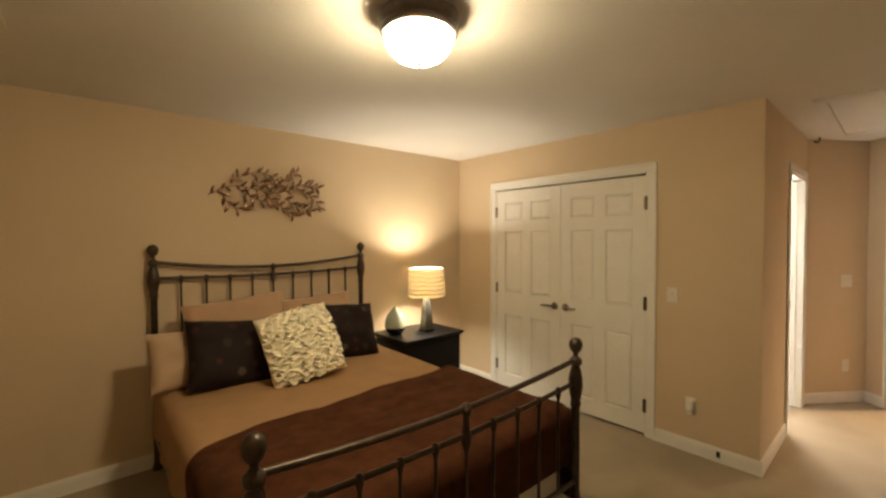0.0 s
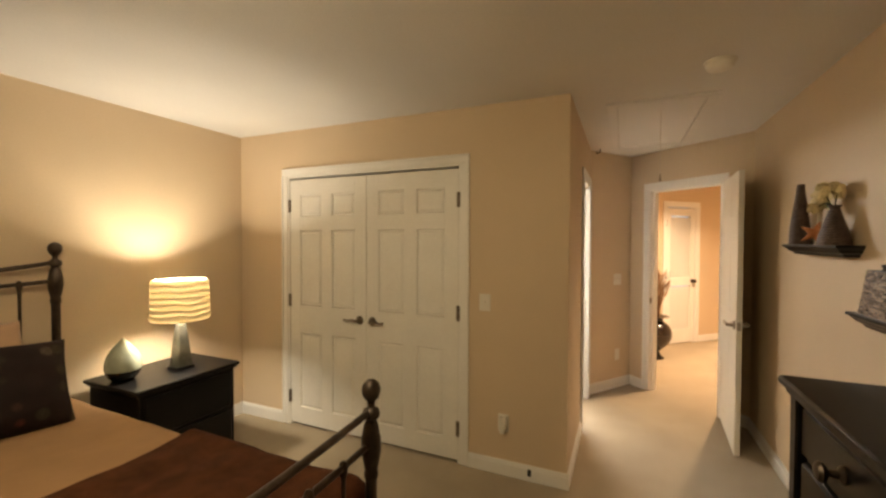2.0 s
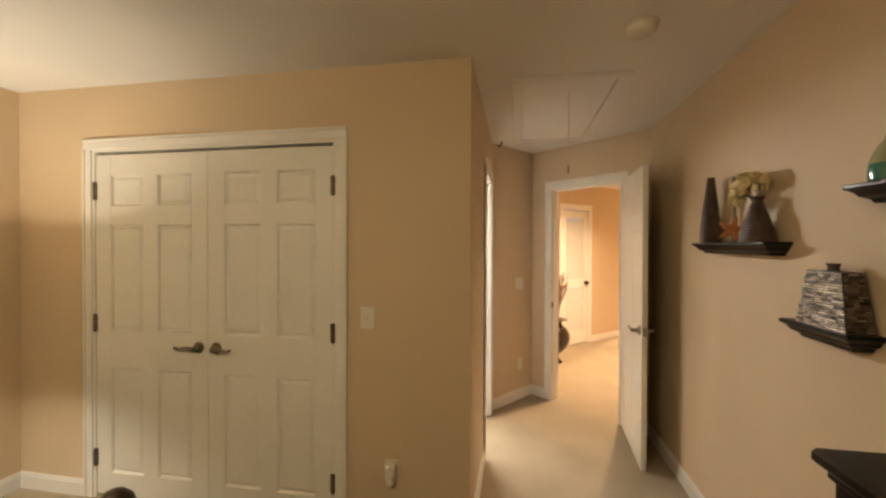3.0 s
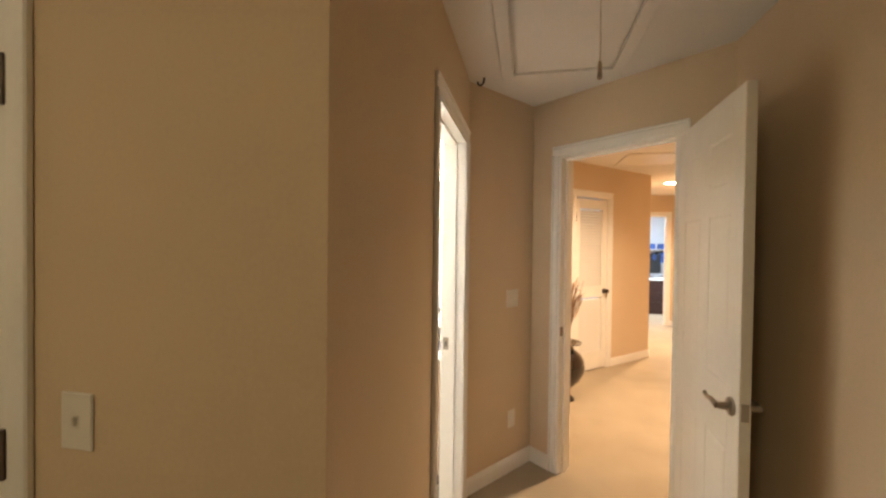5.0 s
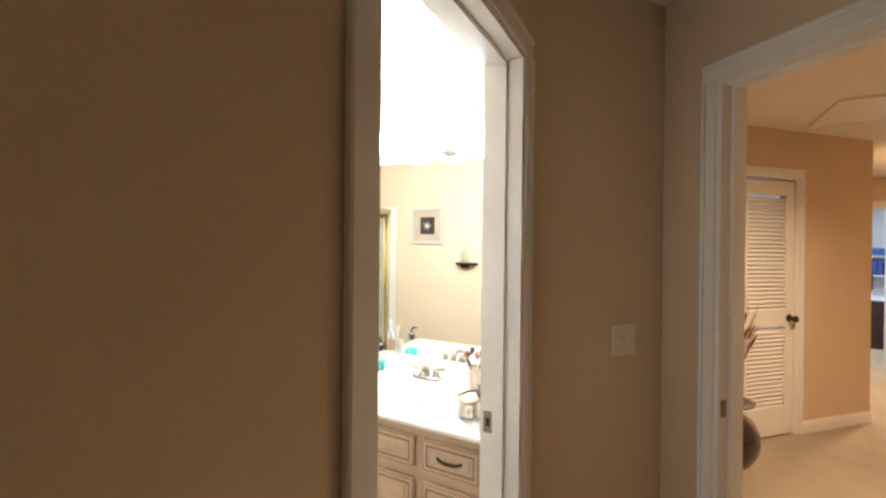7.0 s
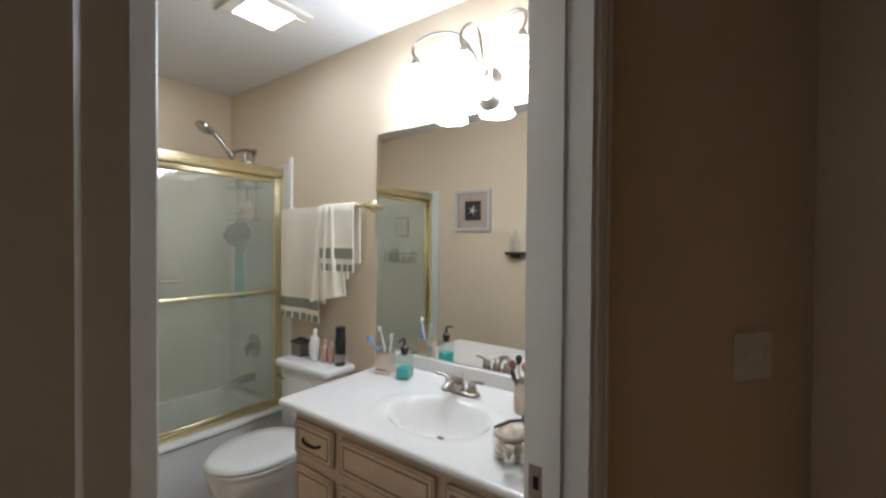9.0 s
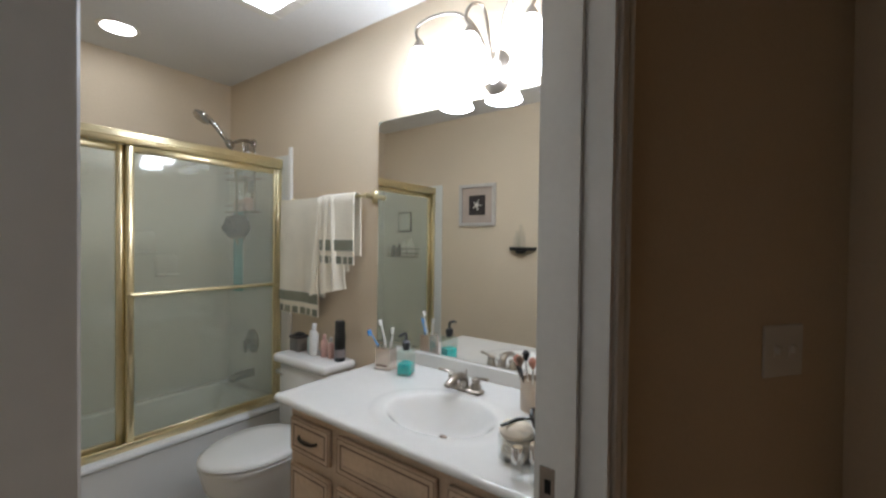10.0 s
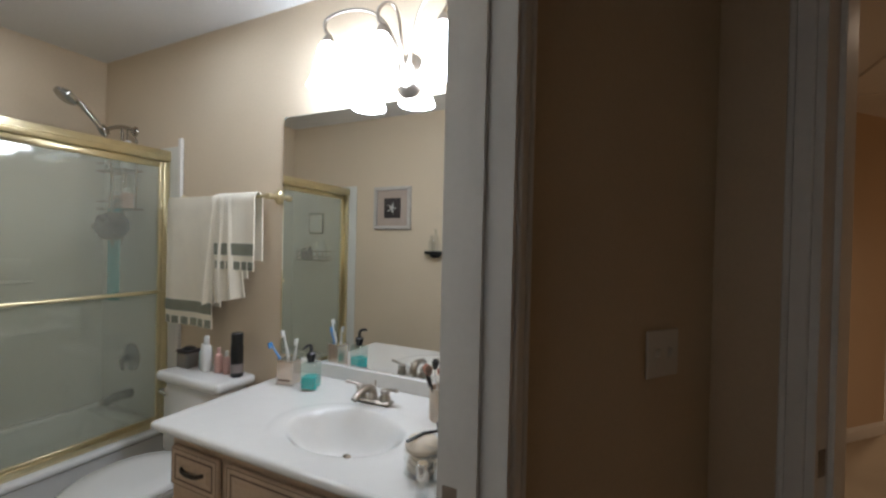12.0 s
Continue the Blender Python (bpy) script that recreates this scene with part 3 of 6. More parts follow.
def pillow_bm(w, h, t, seed=0.0, pinch=0.10, n=28):
    """A stuffed cushion in the xz plane, middle at the origin, thickness along y."""
    bm = bmesh.new()
    for side in (1, -1):
        def fn(u, v):
            a, b = 2 * u - 1, 2 * v - 1
            body = ((1 - abs(a) ** 2.6) * (1 - abs(b) ** 2.6)) ** 0.42 if abs(a) < 1 and abs(b) < 1 else 0
            x = a * w / 2 * (1 - pinch * (1 - abs(a)) * 0 - pinch * 0.5 * (1 - b * b) * abs(a) ** 3)
            z = b * h / 2 * (1 - pinch * 0.5 * (1 - a * a) * abs(b) ** 3)
            y = side * t / 2 * body
            k = noise.noise(Vector((a * 2.1 + seed, b * 2.1, side * 2.0 + seed))) * 0.018 * min(1, body * 1.6)
            return Vector((x, y + side * k, z))
        grid(fn, n, n, bm)
    bmesh.ops.remove_doubles(bm, verts=bm.verts, dist=0.0006)
    return bm


LIGHT_TAN = mat("light_tan_pillow_cotton", (0.46, 0.32, 0.21), 0.85, var=0.05, scale=8, fine=0.04, fine_scale=280, bump=0.25, bump_scale=320, sheen=0.2)
TAN_SHAM = mat("tan_sham_cotton", (0.40, 0.25, 0.15), 0.85, var=0.06, scale=8, fine=0.05, fine_scale=280, bump=0.25, bump_scale=320, sheen=0.2)


def embroidered(name):
    m = mat(name, (0.013, 0.006, 0.005), 0.7, var=0.25, scale=10, fine=0.12, fine_scale=260, bump=0.3, bump_scale=320, spec=0.2)
    nt = m.node_tree
    tc = nt.nodes.new("ShaderNodeTexCoord")
    vo = nt.nodes.new("ShaderNodeTexVoronoi")
    vo.inputs["Scale"].default_value = 9.0
    vo.inputs["Randomness"].default_value = 0.75
    nt.links.new(tc.outputs["Object"], vo.inputs["Vector"])
    lt = nt.nodes.new("ShaderNodeMapRange")
    lt.inputs[1].default_value, lt.inputs[2].default_value, lt.inputs[3].default_value, lt.inputs[4].default_value = 0.20, 0.30, 1.0, 0.0
    nt.links.new(vo.outputs["Distance"], lt.inputs[0])
    wv = nt.nodes.new("ShaderNodeTexNoise")
    wv.inputs["Scale"].default_value = 90
    nt.links.new(tc.outputs["Object"], wv.inputs["Vector"])
    ml = nt.nodes.new("ShaderNodeMath")
    ml.operation = "MULTIPLY"
    nt.links.new(lt.outputs[0], ml.inputs[0])
    nt.links.new(wv.outputs["Fac"], ml.inputs[1])
    ramp = nt.nodes.new("ShaderNodeValToRGB")
    ramp.color_ramp.interpolation = "CONSTANT"
    els = ramp.color_ramp.elements
    els[0].position, els[0].color = 0.0, (0.035, 0.035, 0.018, 1)
    els[1].position, els[1].color = 0.45, (0.05, 0.022, 0.015, 1)
    e = els.new(0.72)
    e.color = (0.12, 0.03, 0.02, 1)
    e = els.new(0.86)
    e.color = (0.12, 0.09, 0.06, 1)
    sep = nt.nodes.new("ShaderNodeSeparateColor")
    nt.links.new(vo.outputs["Color"], sep.inputs[0])
    nt.links.new(sep.outputs[0], ramp.inputs[0])
    mix = nt.nodes.new("ShaderNodeMix")
    mix.data_type = "RGBA"
    b = nt.nodes["Principled BSDF"]
    old = b.inputs["Base Color"].links[0].from_socket
    nt.links.new(ml.outputs[0], mix.inputs["Factor"])
    nt.links.new(old, mix.inputs["A"])
    nt.links.new(ramp.outputs[0], mix.inputs["B"])
    nt.links.new(mix.outputs["Result"], b.inputs["Base Color"])
    return m


DARK_SHAM = embroidered("dark_embroidered_satin")
solo("pillow", pillow_bm(0.68, 0.46, 0.19, 1.0), TAN_SHAM, pose(1.03, 3.18, 0.925, -22, -4, 2), "tan cotton bed pillow leaning on the headboard", "pillow", "tan pillows at the headboard", smooth=60)
solo("pillow", pillow_bm(0.60, 0.44, 0.17, 4.0), TAN_SHAM, pose(1.62, 3.19, 0.895, -22, -3, -2), "tan cotton bed pillow leaning on the headboard", "pillow", "tan pillows at the headboard", smooth=60)
solo("pillow", pillow_bm(0.62, 0.37, 0.17, 7.0), LIGHT_TAN, pose(0.775, 3.07, 0.805, -28, 3, 8), "light tan cotton pillow at the edge of the bed", "pillow", smooth=60)
solo("pillow", pillow_bm(0.63, 0.43, 0.18, 9.0), DARK_SHAM, pose(0.955, 2.93, 0.825, -33, -2, 6) @ Matrix(((1, 0, 0.33, 0), (0, 1, 0, 0), (0, 0, 1, 0), (0, 0, 0, 1))), "dark brown pillow with embroidered flowers", "pillow", "dark embroidered pillows", smooth=60)
solo("pillow", pillow_bm(0.58, 0.44, 0.17, 12.0), DARK_SHAM, pose(1.70, 2.97, 0.845, -28, 9, -4) @ Matrix(((1, 0, -0.14, 0), (0, 1, 0, 0), (0, 0, 1, 0), (0, 0, 0, 1))), "dark brown pillow with embroidered flowers", "pillow", "dark embroidered pillows", smooth=60)
CREAM = mat("cream_ruffle_satin", (0.86, 0.79, 0.60), 0.5, var=0.08, scale=18, fine=0.05, fine_scale=200, bump=0.2, bump_scale=200, island=0.08)
ruffled = thing("throw_pillow", pose(1.262, 2.70, 0.865, -28, -9, -3) @ Matrix.Scale(1.14, 4), "cream square throw pillow covered in ruffles", "pillow")
part("cover", pillow_bm(0.42, 0.42, 0.16, 2.0), CREAM, ruffled, smooth=60)


def ruffles():
    """Rows of gathered satin: each a soft frill that stands off the cover and waves up and down along its lip."""
    rng = random.Random(7)
    rows = 20
    for j in range(rows):
        b = -0.97 + 1.94 * j / (rows - 1)
        ph, ph2, ph3 = rng.random() * 6.3, rng.random() * 6.3, rng.random() * 6.3
        k1, k2 = rng.uniform(15, 26), rng.uniform(28, 40)

        def fn(u, v, b=b, ph=ph, ph2=ph2, ph3=ph3, k1=k1, k2=k2):
            a = -0.98 + 1.96 * u
            aa, bb = min(0.97, abs(a)), min(0.97, abs(b))
            body = ((1 - aa ** 2.6) * (1 - bb ** 2.6)) ** 0.42
            w1 = math.sin(a * k1 + ph + 2.6 * noise.noise(Vector((a * 3.5, b * 5, 2.0))))
            w2 = math.sin(a * k2 + ph2 + 2.0 * noise.noise(Vector((a * 5, b * 3, 6.0))))
            n = noise.noise(Vector((a * 6, b * 9, ph3)))
            out = 0.027 * math.sin(0.5 * math.pi * v) + v * (0.006 * w2 + 0.010 * n)
            droop = -0.017 * v * v + v * (0.009 * w1 + 0.004 * w2 + 0.006 * n)
            z = b * 0.203 * (1 - 0.06 * a ** 2 - 0.03 * a ** 6) + 0.010 + droop + 0.007 * noise.noise(Vector((a * 2.0, b * 3, 8.0)))
            x = a * 0.210 * (1 - 0.05 * b ** 2 - 0.08 * b ** 6) + 0.005 * math.cos(a * k1 + ph) * v + 0.008 * noise.noise(Vector((b * 5, 1.0, ph)))
            return Vector((x, -(0.076 * body + 0.001 + out), z))
        part("ruffle", thick(grid(fn, 96, 6), 0.003), CREAM, ruffled, smooth=75)


ruffles()

# ---- nightstand, table lamp, vase ----
nightstand = thing("nightstand", pose(2.595, 3.145, 0), "black wooden nightstand with a moulded top", "nightstand")
part("tabletop", boxes((-0.345, 0.345, -0.270, 0.270, 0.648, 0.672, 0.006), (-0.330, 0.330, -0.255, 0.262, 0.632, 0.648, 0.004)), BLACK_WOOD, nightstand, smooth=True)
part("body", boxes((-0.315, 0.315, -0.240, 0.255, 0.085, 0.632, 0.003)), BLACK_WOOD, nightstand)
part("plinth", boxes((-0.330, 0.330, -0.255, 0.260, 0.0, 0.070, 0.004), (-0.322, 0.322, -0.247, 0.257, 0.070, 0.085, 0.003)), BLACK_WOOD, nightstand)
for z0, z1 in ((0.110, 0.350), (0.370, 0.610)):
    d = part("drawer", boxes((-0.285, 0.285, -0.254, -0.238, z0, z1, 0.005)), BLACK_WOOD, nightstand)

SHADE_CLOTH = cloth_lamp("pleated_cream_shade", (0.80, 0.71, 0.52), 0.25)
lamp = thing("table_lamp", pose(2.658, 3.10, 0.672), "table lamp with a banded cream drum shade, lit", "table lamp")


def shade_band(k, n=7, low=0.335, high=0.600):
    """One gathered band of the shade, bulging between two wavy seams where it laps over the next."""
    pitch = (high - low) / n

    def seam(a, i):
        if i <= 0 or i >= n:
            return 0.0
        return 0.0042 * math.sin(5 * a + 0.4 * i) + 0.0022 * math.sin(9 * a + 1 + i)

    def fn(u, v):
        a = 2 * math.pi * u
        z0 = low + pitch * k + seam(a, k) - (0.008 if k else 0)
        z1 = low + pitch * (k + 1) + seam(a, k + 1) + (0.008 if k < n - 1 else 0)
        z = z0 + (z1 - z0) * v
        rad = 0.166 - 0.012 * (z - low) / (high - low) + 0.014 * math.sin(math.pi * v) ** 0.6 + 0.004 * (v - 0.5)
        return Vector((rad * math.cos(a), rad * math.sin(a), z))
    return thick(grid(fn, 110, 10, close_u=True), 0.0012)


shade = part("shade", tube([(0.1665 * math.cos(0.1 * i), 0.1665 * math.sin(0.1 * i), 0.335) for i in range(64)], 0.0022, 6), SHADE_CLOTH, lamp, "cream shade of wavy gathered bands", smooth=60)
for k in range(7):
    part("band", shade_band(k), SHADE_CLOTH, shade, smooth=60)
part("shade_rim", tube([(0.1545 * math.cos(0.1 * i), 0.1545 * math.sin(0.1 * i), 0.600) for i in range(64)], 0.0022, 6), SHADE_CLOTH, lamp, smooth=60)
SMOKED = mat("smoky_mercury_glass", (0.20, 0.195, 0.165), 0.18, 0.45, var=0.3, scale=14, coat=0.5)


def taper(b0, b1, z0, z1, bevel=0.004):
    bm = bmesh.new()
    vs = box(bm, -0.5, 0.5, -0.5, 0.5, z0, z1)
    for v in vs:
        k = b0 if v.co.z < (z0 + z1) / 2 else b1
        v.co.x *= k
        v.co.y *= k
    bmesh.ops.bevel(bm, geom=list(bm.edges), offset=bevel, segments=2, affect="EDGES", profile=0.5)
    return bm


part("foot", taper(0.118, 0.112, 0.0, 0.018), BLACK_WOOD, lamp, "dark foot")
part("column", taper(0.098, 0.046, 0.018, 0.330), SMOKED, lamp, "tapered smoky glass column", smooth=True)
part("neck", lathe([(0.012, 0.330), (0.010, 0.400), (0.016, 0.402), (0.016, 0.430), (0.006, 0.432)], 16), NICKEL, lamp, smooth=True)
BULB = glow("lit_bulb_glass", TABLE_LIGHT, 60.0)
part("bulb", lathe([(0.012, 0.432), (0.016, 0.440), (0.026, 0.462), (0.029, 0.480), (0.024, 0.498), (0.008, 0.508)], 20), BULB, lamp, "lit bulb", smooth=True)
for k in range(3):
    a = k * 2 * math.pi / 3
    part("spider_arm", tube([(0.010 * math.cos(a), 0.010 * math.sin(a), 0.40), (0.10 * math.cos(a), 0.10 * math.sin(a), 0.57), (0.154 * math.cos(a), 0.154 * math.sin(a), 0.598)], 0.002, 6, smooth=1), NICKEL, lamp)
bulb_light = new("table_lamp_light", bpy.data.lights.new("table_lamp_light", "POINT"))
bulb_light.data.energy = TABLE_LAMP_WATTS
bulb_light.data.color = TABLE_LIGHT
bulb_light.data.shadow_soft_size = 0.05
bulb_light.location = (2.658, 3.10, 0.672 + 0.475)

VASE_TOP = mat("pale_celadon_glaze", (0.42, 0.46, 0.36), 0.25, var=0.12, scale=16, coat=0.4)
VASE_DARK = mat("black_vase_glaze", (0.015, 0.014, 0.013), 0.2, var=0.2, scale=10)
vase = thing("vase", pose(2.362, 3.20, 0.672), "drop-shaped celadon vase with a dark base on the nightstand", "vase")
part("base", lathe([(0.045, 0), (0.058, 0.004), (0.078, 0.025), (0.090, 0.050), (0.094, 0.066)], 32), VASE_DARK, vase, "glossy black base", smooth=True)
part("body", lathe([(0.0945, 0.066), (0.097, 0.085), (0.094, 0.118), (0.082, 0.158), (0.060, 0.195), (0.036, 0.222), (0.018, 0.240), (0.010, 0.252), (0.004, 0.258)], 32), VASE_TOP, vase,
     "pale green drop-shaped body", smooth=True)

# ---- metal leaf branches on the wall ----
ART = mat("dark_copper_leaf_metal", (0.24, 0.15, 0.09), 0.24, 0.9, var=0.3, scale=20, bump=0.2, bump_scale=90)
art = thing("wall_sculpture", pose(1.335, 3.47, 1.915), "wall sculpture of dark metal branches with many leaves", "wall art")


def leaf_mesh():
    def fn(u, v):
        z = v
        w = 0.19 * math.sin(math.pi * min(1, v * 1.02)) ** 0.8 * (1 - 0.25 * v)
        x = (2 * u - 1) * w
        return Vector((x, -0.10 * math.sin(math.pi * v) + 0.28 * abs(x), z))
    return mesh_of(thick(grid(fn, 4, 8), 0.02), "leaf", ART, 60)


LEAF = leaf_mesh()
rng = random.Random(21)
stems = [((-0.44, -0.03), (-0.28, 0.06), (-0.10, 0.03), (0.08, 0.02)), ((0.08, 0.02), (0.20, 0.06), (0.32, 0.02), (0.43, -0.10)), ((-0.30, 0.05), (-0.22, 0.13), (-0.08, 0.17), (0.02, 0.14)),
         ((-0.36, 0.00), (-0.30, -0.10), (-0.22, -0.13), (-0.15, -0.10)), ((-0.06, 0.02), (0.04, -0.06), (0.12, -0.12), (0.20, -0.17)), ((0.02, 0.02), (0.10, 0.12), (0.17, 0.16), (0.21, 0.19)),
         ((0.16, 0.04), (0.26, 0.10), (0.34, 0.10), (0.40, 0.08)), ((0.10, -0.02), (0.20, -0.08), (0.28, -0.10), (0.33, -0.12)),
         ((-0.24, 0.02), (-0.14, -0.04), (-0.04, -0.06), (0.06, -0.09)), ((-0.14, 0.04), (-0.08, 0.10), (0.00, 0.09), (0.08, 0.10))]
for k, st in enumerate(stems):
    pts = [Vector((x, -0.022 - 0.012 * (k % 3), z)) for x, z in st]
    part("stem", tube(pts, 0.003, 6, smooth=2), ART, art)
    n = 15 if k < 2 else 11
    for i in range(n):
        f = (i + 0.6) / n * 3
        j = min(2, int(f))
        p = pts[j].lerp(pts[j + 1], f - j)
        d = pts[j + 1] - pts[j]
        base = math.degrees(math.atan2(d.x, d.z))
        side = 1 if i % 2 else -1
        ob = new("leaf", LEAF)
        ob.parent = art
        size = 0.062 + 0.022 * rng.random()
        ob.matrix_basis = Matrix.Translation(p + Vector((0, -0.006 * rng.random(), 0))) @ pose(0, 0, 0, rng.uniform(-18, 18), base + side * rng.uniform(25, 62), rng.uniform(-25, 25)) @ Matrix.Scale(size, 4)

# ---- tall chest of drawers ----
chest = thing("chest_of_drawers", pose(1.655, -0.30, 0), "tall black wooden chest of drawers against the wall", "chest of drawers")
part("top", boxes((-0.49, 0.49, -0.285, 0.300, 1.182, 1.205, 0.006), (-0.475, 0.475, -0.285, 0.288, 1.164, 1.182, 0.006)), BLACK_WOOD, chest, smooth=True)
part("body", boxes((-0.450, 0.450, -0.280, 0.255, 0.090, 1.164, 0.003)), BLACK_WOOD, chest)
for sx in (-1, 1):
    part("corner_post", boxes((sx * 0.455 - 0.022, sx * 0.455 + 0.004 + (0.014 if sx > 0 else 0.014), 0.240, 0.278, 0.0, 1.164, 0.005)), BLACK_WOOD, chest)
part("plinth", boxes((-0.462, 0.462, -0.280, 0.272, 0.0, 0.090, 0.004)), BLACK_WOOD, chest)
tops = [(1.035, 1.150), (0.810, 1.020), (0.580, 0.795), (0.350, 0.565), (0.110, 0.335)]
CHEST_KNOB = lathe([(0.017, 0), (0.018, 0.004), (0.008, 0.010), (0.007, 0.024), (0.017, 0.030), (0.020, 0.037), (0.016, 0.043), (0.006, 0.045)], 20, pose(0, 0, 0, -90, 0, 0))
KNOB_ME = mesh_of(CHEST_KNOB, "knob", BRONZE, True)
for i, (z0, z1) in enumerate(tops):
    cuts = [(-0.425, -0.006), (0.006, 0.425)] if i == 0 else [(-0.425, 0.425)]
    for x0, x1 in cuts:
        d = part("drawer", boxes((x0, x1, 0.250, 0.270, z0, z1, 0.006)), BLACK_WOOD, chest)
        for x in ([0.5 * (x0 + x1)] if i == 0 else [-0.22, 0.22]):
            kb = new("knob", KNOB_ME)
            kb.parent = d
            kb.matrix_basis = pose(x, 0.270, (z0 + z1) / 2)


# ---- wall ledges and what stands on them ----
def ledge(x0, x1, top):
    w = x1 - x0
    sh = thing("wall_ledge", pose((x0 + x1) / 2, -0.60, top), "black wooden wall ledge with crown moulding", "wall shelf", "black wall ledges")
    part("shelf_board", boxes((-w / 2, w / 2, 0, 0.102, -0.014, 0, 0.003)), BLACK_WOOD, sh)
    bm = bmesh.new()
    prof = [(0.0, -0.014), (0.012, -0.024), (0.020, -0.036), (0.036, -0.044), (0.042, -0.056)]
    for (i0, z0), (i1, z1) in zip(prof, prof[1:]):
        vs = box(bm, -0.5, 0.5, 0, 1, z1, z0)
        for v in vs:
            k = i0 if v.co.z > (z0 + z1) / 2 else i1
            v.co.x = (1 if v.co.x > 0 else -1) * (w / 2 - 0.006 - k)
            v.co.y = (0.096 - k) if v.co.y > 0.5 else 0.0
    part("moulding", bm, BLACK_WOOD, sh)
    return sh


ledge(3.215, 3.890, 1.528)
ledge(2.802, 3.122, 1.250)
ledge(2.430, 2.830, 1.688)
WICKER = mat("dark_woven_wicker", (0.085, 0.055, 0.042), 0.6, var=0.3, scale=40, fine=0.3, fine_scale=200, bump=0.8, bump_scale=240, island=0.3)


def coil(profile, pitch, wire, steps=22):
    """A vase wound from a rope: one long turn along a profile of (radius, height)."""
    zs = [z for r, z in profile]
    rs = [r for r, z in profile]
    n = int((zs[-1] - zs[0]) / pitch * steps)
    pts = []
    for i in range(n + 1):
        z = zs[0] + (zs[-1] - zs[0]) * i / n
        r = float(np.interp(z, zs, rs))
        a = 2 * math.pi * i / steps
        pts.append((r * math.cos(a), r * math.sin(a), z))
    return tube(pts, wire, 6)


cone = thing("cone_vase", pose(3.775, -0.545, 1.528), "tall dark woven cone-shaped vase on the ledge", "vase")
part("body", lathe([(0.046, 0), (0.049, 0.006), (0.044, 0.09), (0.034, 0.18), (0.021, 0.27), (0.016, 0.32), (0.018, 0.335), (0.006, 0.336)], 20), WICKER, cone, smooth=True)
part("winding", coil([(0.048, 0.006), (0.044, 0.09), (0.034, 0.18), (0.021, 0.27), (0.016, 0.325)], 0.011, 0.0042, 16), WICKER, cone, "coiled dark rope", smooth=True)
STICK = mat("pale_wood_stick", (0.42, 0.33, 0.20), 0.7, var=0.15, scale=30)
solo("candle_stick", lathe([(0.020, 0), (0.020, 0.006), (0.011, 0.012), (0.010, 0.30), (0.005, 0.315)], 14), STICK, pose(3.61, -0.575, 1.528), "slim pale wooden stick on the ledge", "ornament", smooth=True)
ORANGE = mat("orange_starfish", (0.45, 0.17, 0.06), 0.8, var=0.2, scale=40, bump=0.8, bump_scale=160)


def starfish(r, depth, arms=5, inner=0.36):
    bm = bmesh.new()
    top = bm.verts.new((0, 0, depth))
    bot = bm.verts.new((0, 0, -depth * 0.4))
    ring = []
    for i in range(arms * 2):
        a = math.pi * i / arms + math.pi / 2
        rr = r if i % 2 == 0 else r * inner
        ring.append(bm.verts.new((rr * math.cos(a), rr * math.sin(a), 0)))
    for i in range(arms * 2):
        bm.faces.new((top, ring[i], ring[(i + 1) % (arms * 2)]))
        bm.faces.new((bot, ring[(i + 1) % (arms * 2)], ring[i]))
    bmesh.ops.bevel(bm, geom=list(bm.edges), offset=r * 0.03, segments=2, affect="EDGES")
    return bm


solo("starfish", starfish(0.078, 0.020), ORANGE, pose(3.500, -0.520, 1.585, 72, 14, 238), "orange dried starfish leaning on the ledge", "starfish", smooth=60)
flower_vase = thing("flower_vase", pose(3.335, -0.535, 1.528) @ Matrix.Diagonal((1.0, 0.82, 1.0, 1)), "dark triangular vase with pale yellow flowers", "flower vase")
part("body", lathe([(0.072, 0), (0.075, 0.008), (0.064, 0.05), (0.043, 0.11), (0.025, 0.155), (0.022, 0.168), (0.032, 0.185), (0.020, 0.186)], 24), WICKER, flower_vase, smooth=True)
part("winding", coil([(0.074, 0.008), (0.064, 0.05), (0.043, 0.11), (0.025, 0.160)], 0.012, 0.0045, 20), WICKER, flower_vase, "coiled dark rope", smooth=True)
PETAL = mat("pale_yellow_petals", (0.66, 0.54, 0.29), 0.75, var=0.12, scale=40, island=0.15)
GREENERY = mat("dark_leaf_green", (0.03, 0.04, 0.02), 0.6, var=0.2, scale=30)
rng = random.Random(4)
for (fx, fy, fz, fr) in ((0.095, 0.02, 0.225, 0.046), (0.040, 0.030, 0.250, 0.044), (0.135, 0.01, 0.195, 0.040), (-0.02, 0.0, 0.238, 0.034), (0.06, -0.03, 0.262, 0.038), (0.110, 0.045, 0.175, 0.034)):
    bm = bmesh.new()
    for k in range(26):
        a, e = rng.random() * 6.28, rng.uniform(-0.5, 1.5)
        d = Vector((math.cos(a) * math.cos(e), math.sin(a) * math.cos(e), math.sin(e)))
        side = d.orthogonal().normalized()
        up = d.cross(side)
        c = Vector((fx, fy, fz)) + d * fr * 0.75
        q = fr * 0.55
        vs = [bm.verts.new(c + side * q * sx + up * q * sy + d * dz * fr) for sx, sy, dz in ((-0.6, -0.6, -0.1), (0.6, -0.6, -0.1), (0.75, 0.5, 0.2), (0, 0.9, 0.35), (-0.75, 0.5, 0.2))]
        bm.faces.new(vs)
    part("flower", thick(bm, 0.0015), PETAL, flower_vase, "pale yellow cloth flower")
    part("flower_stem", tube([(0, 0, 0.17), (fx * 0.5, fy * 0.5, 0.20), (fx, fy, fz)], 0.002, 6), GREENERY, flower_vase)

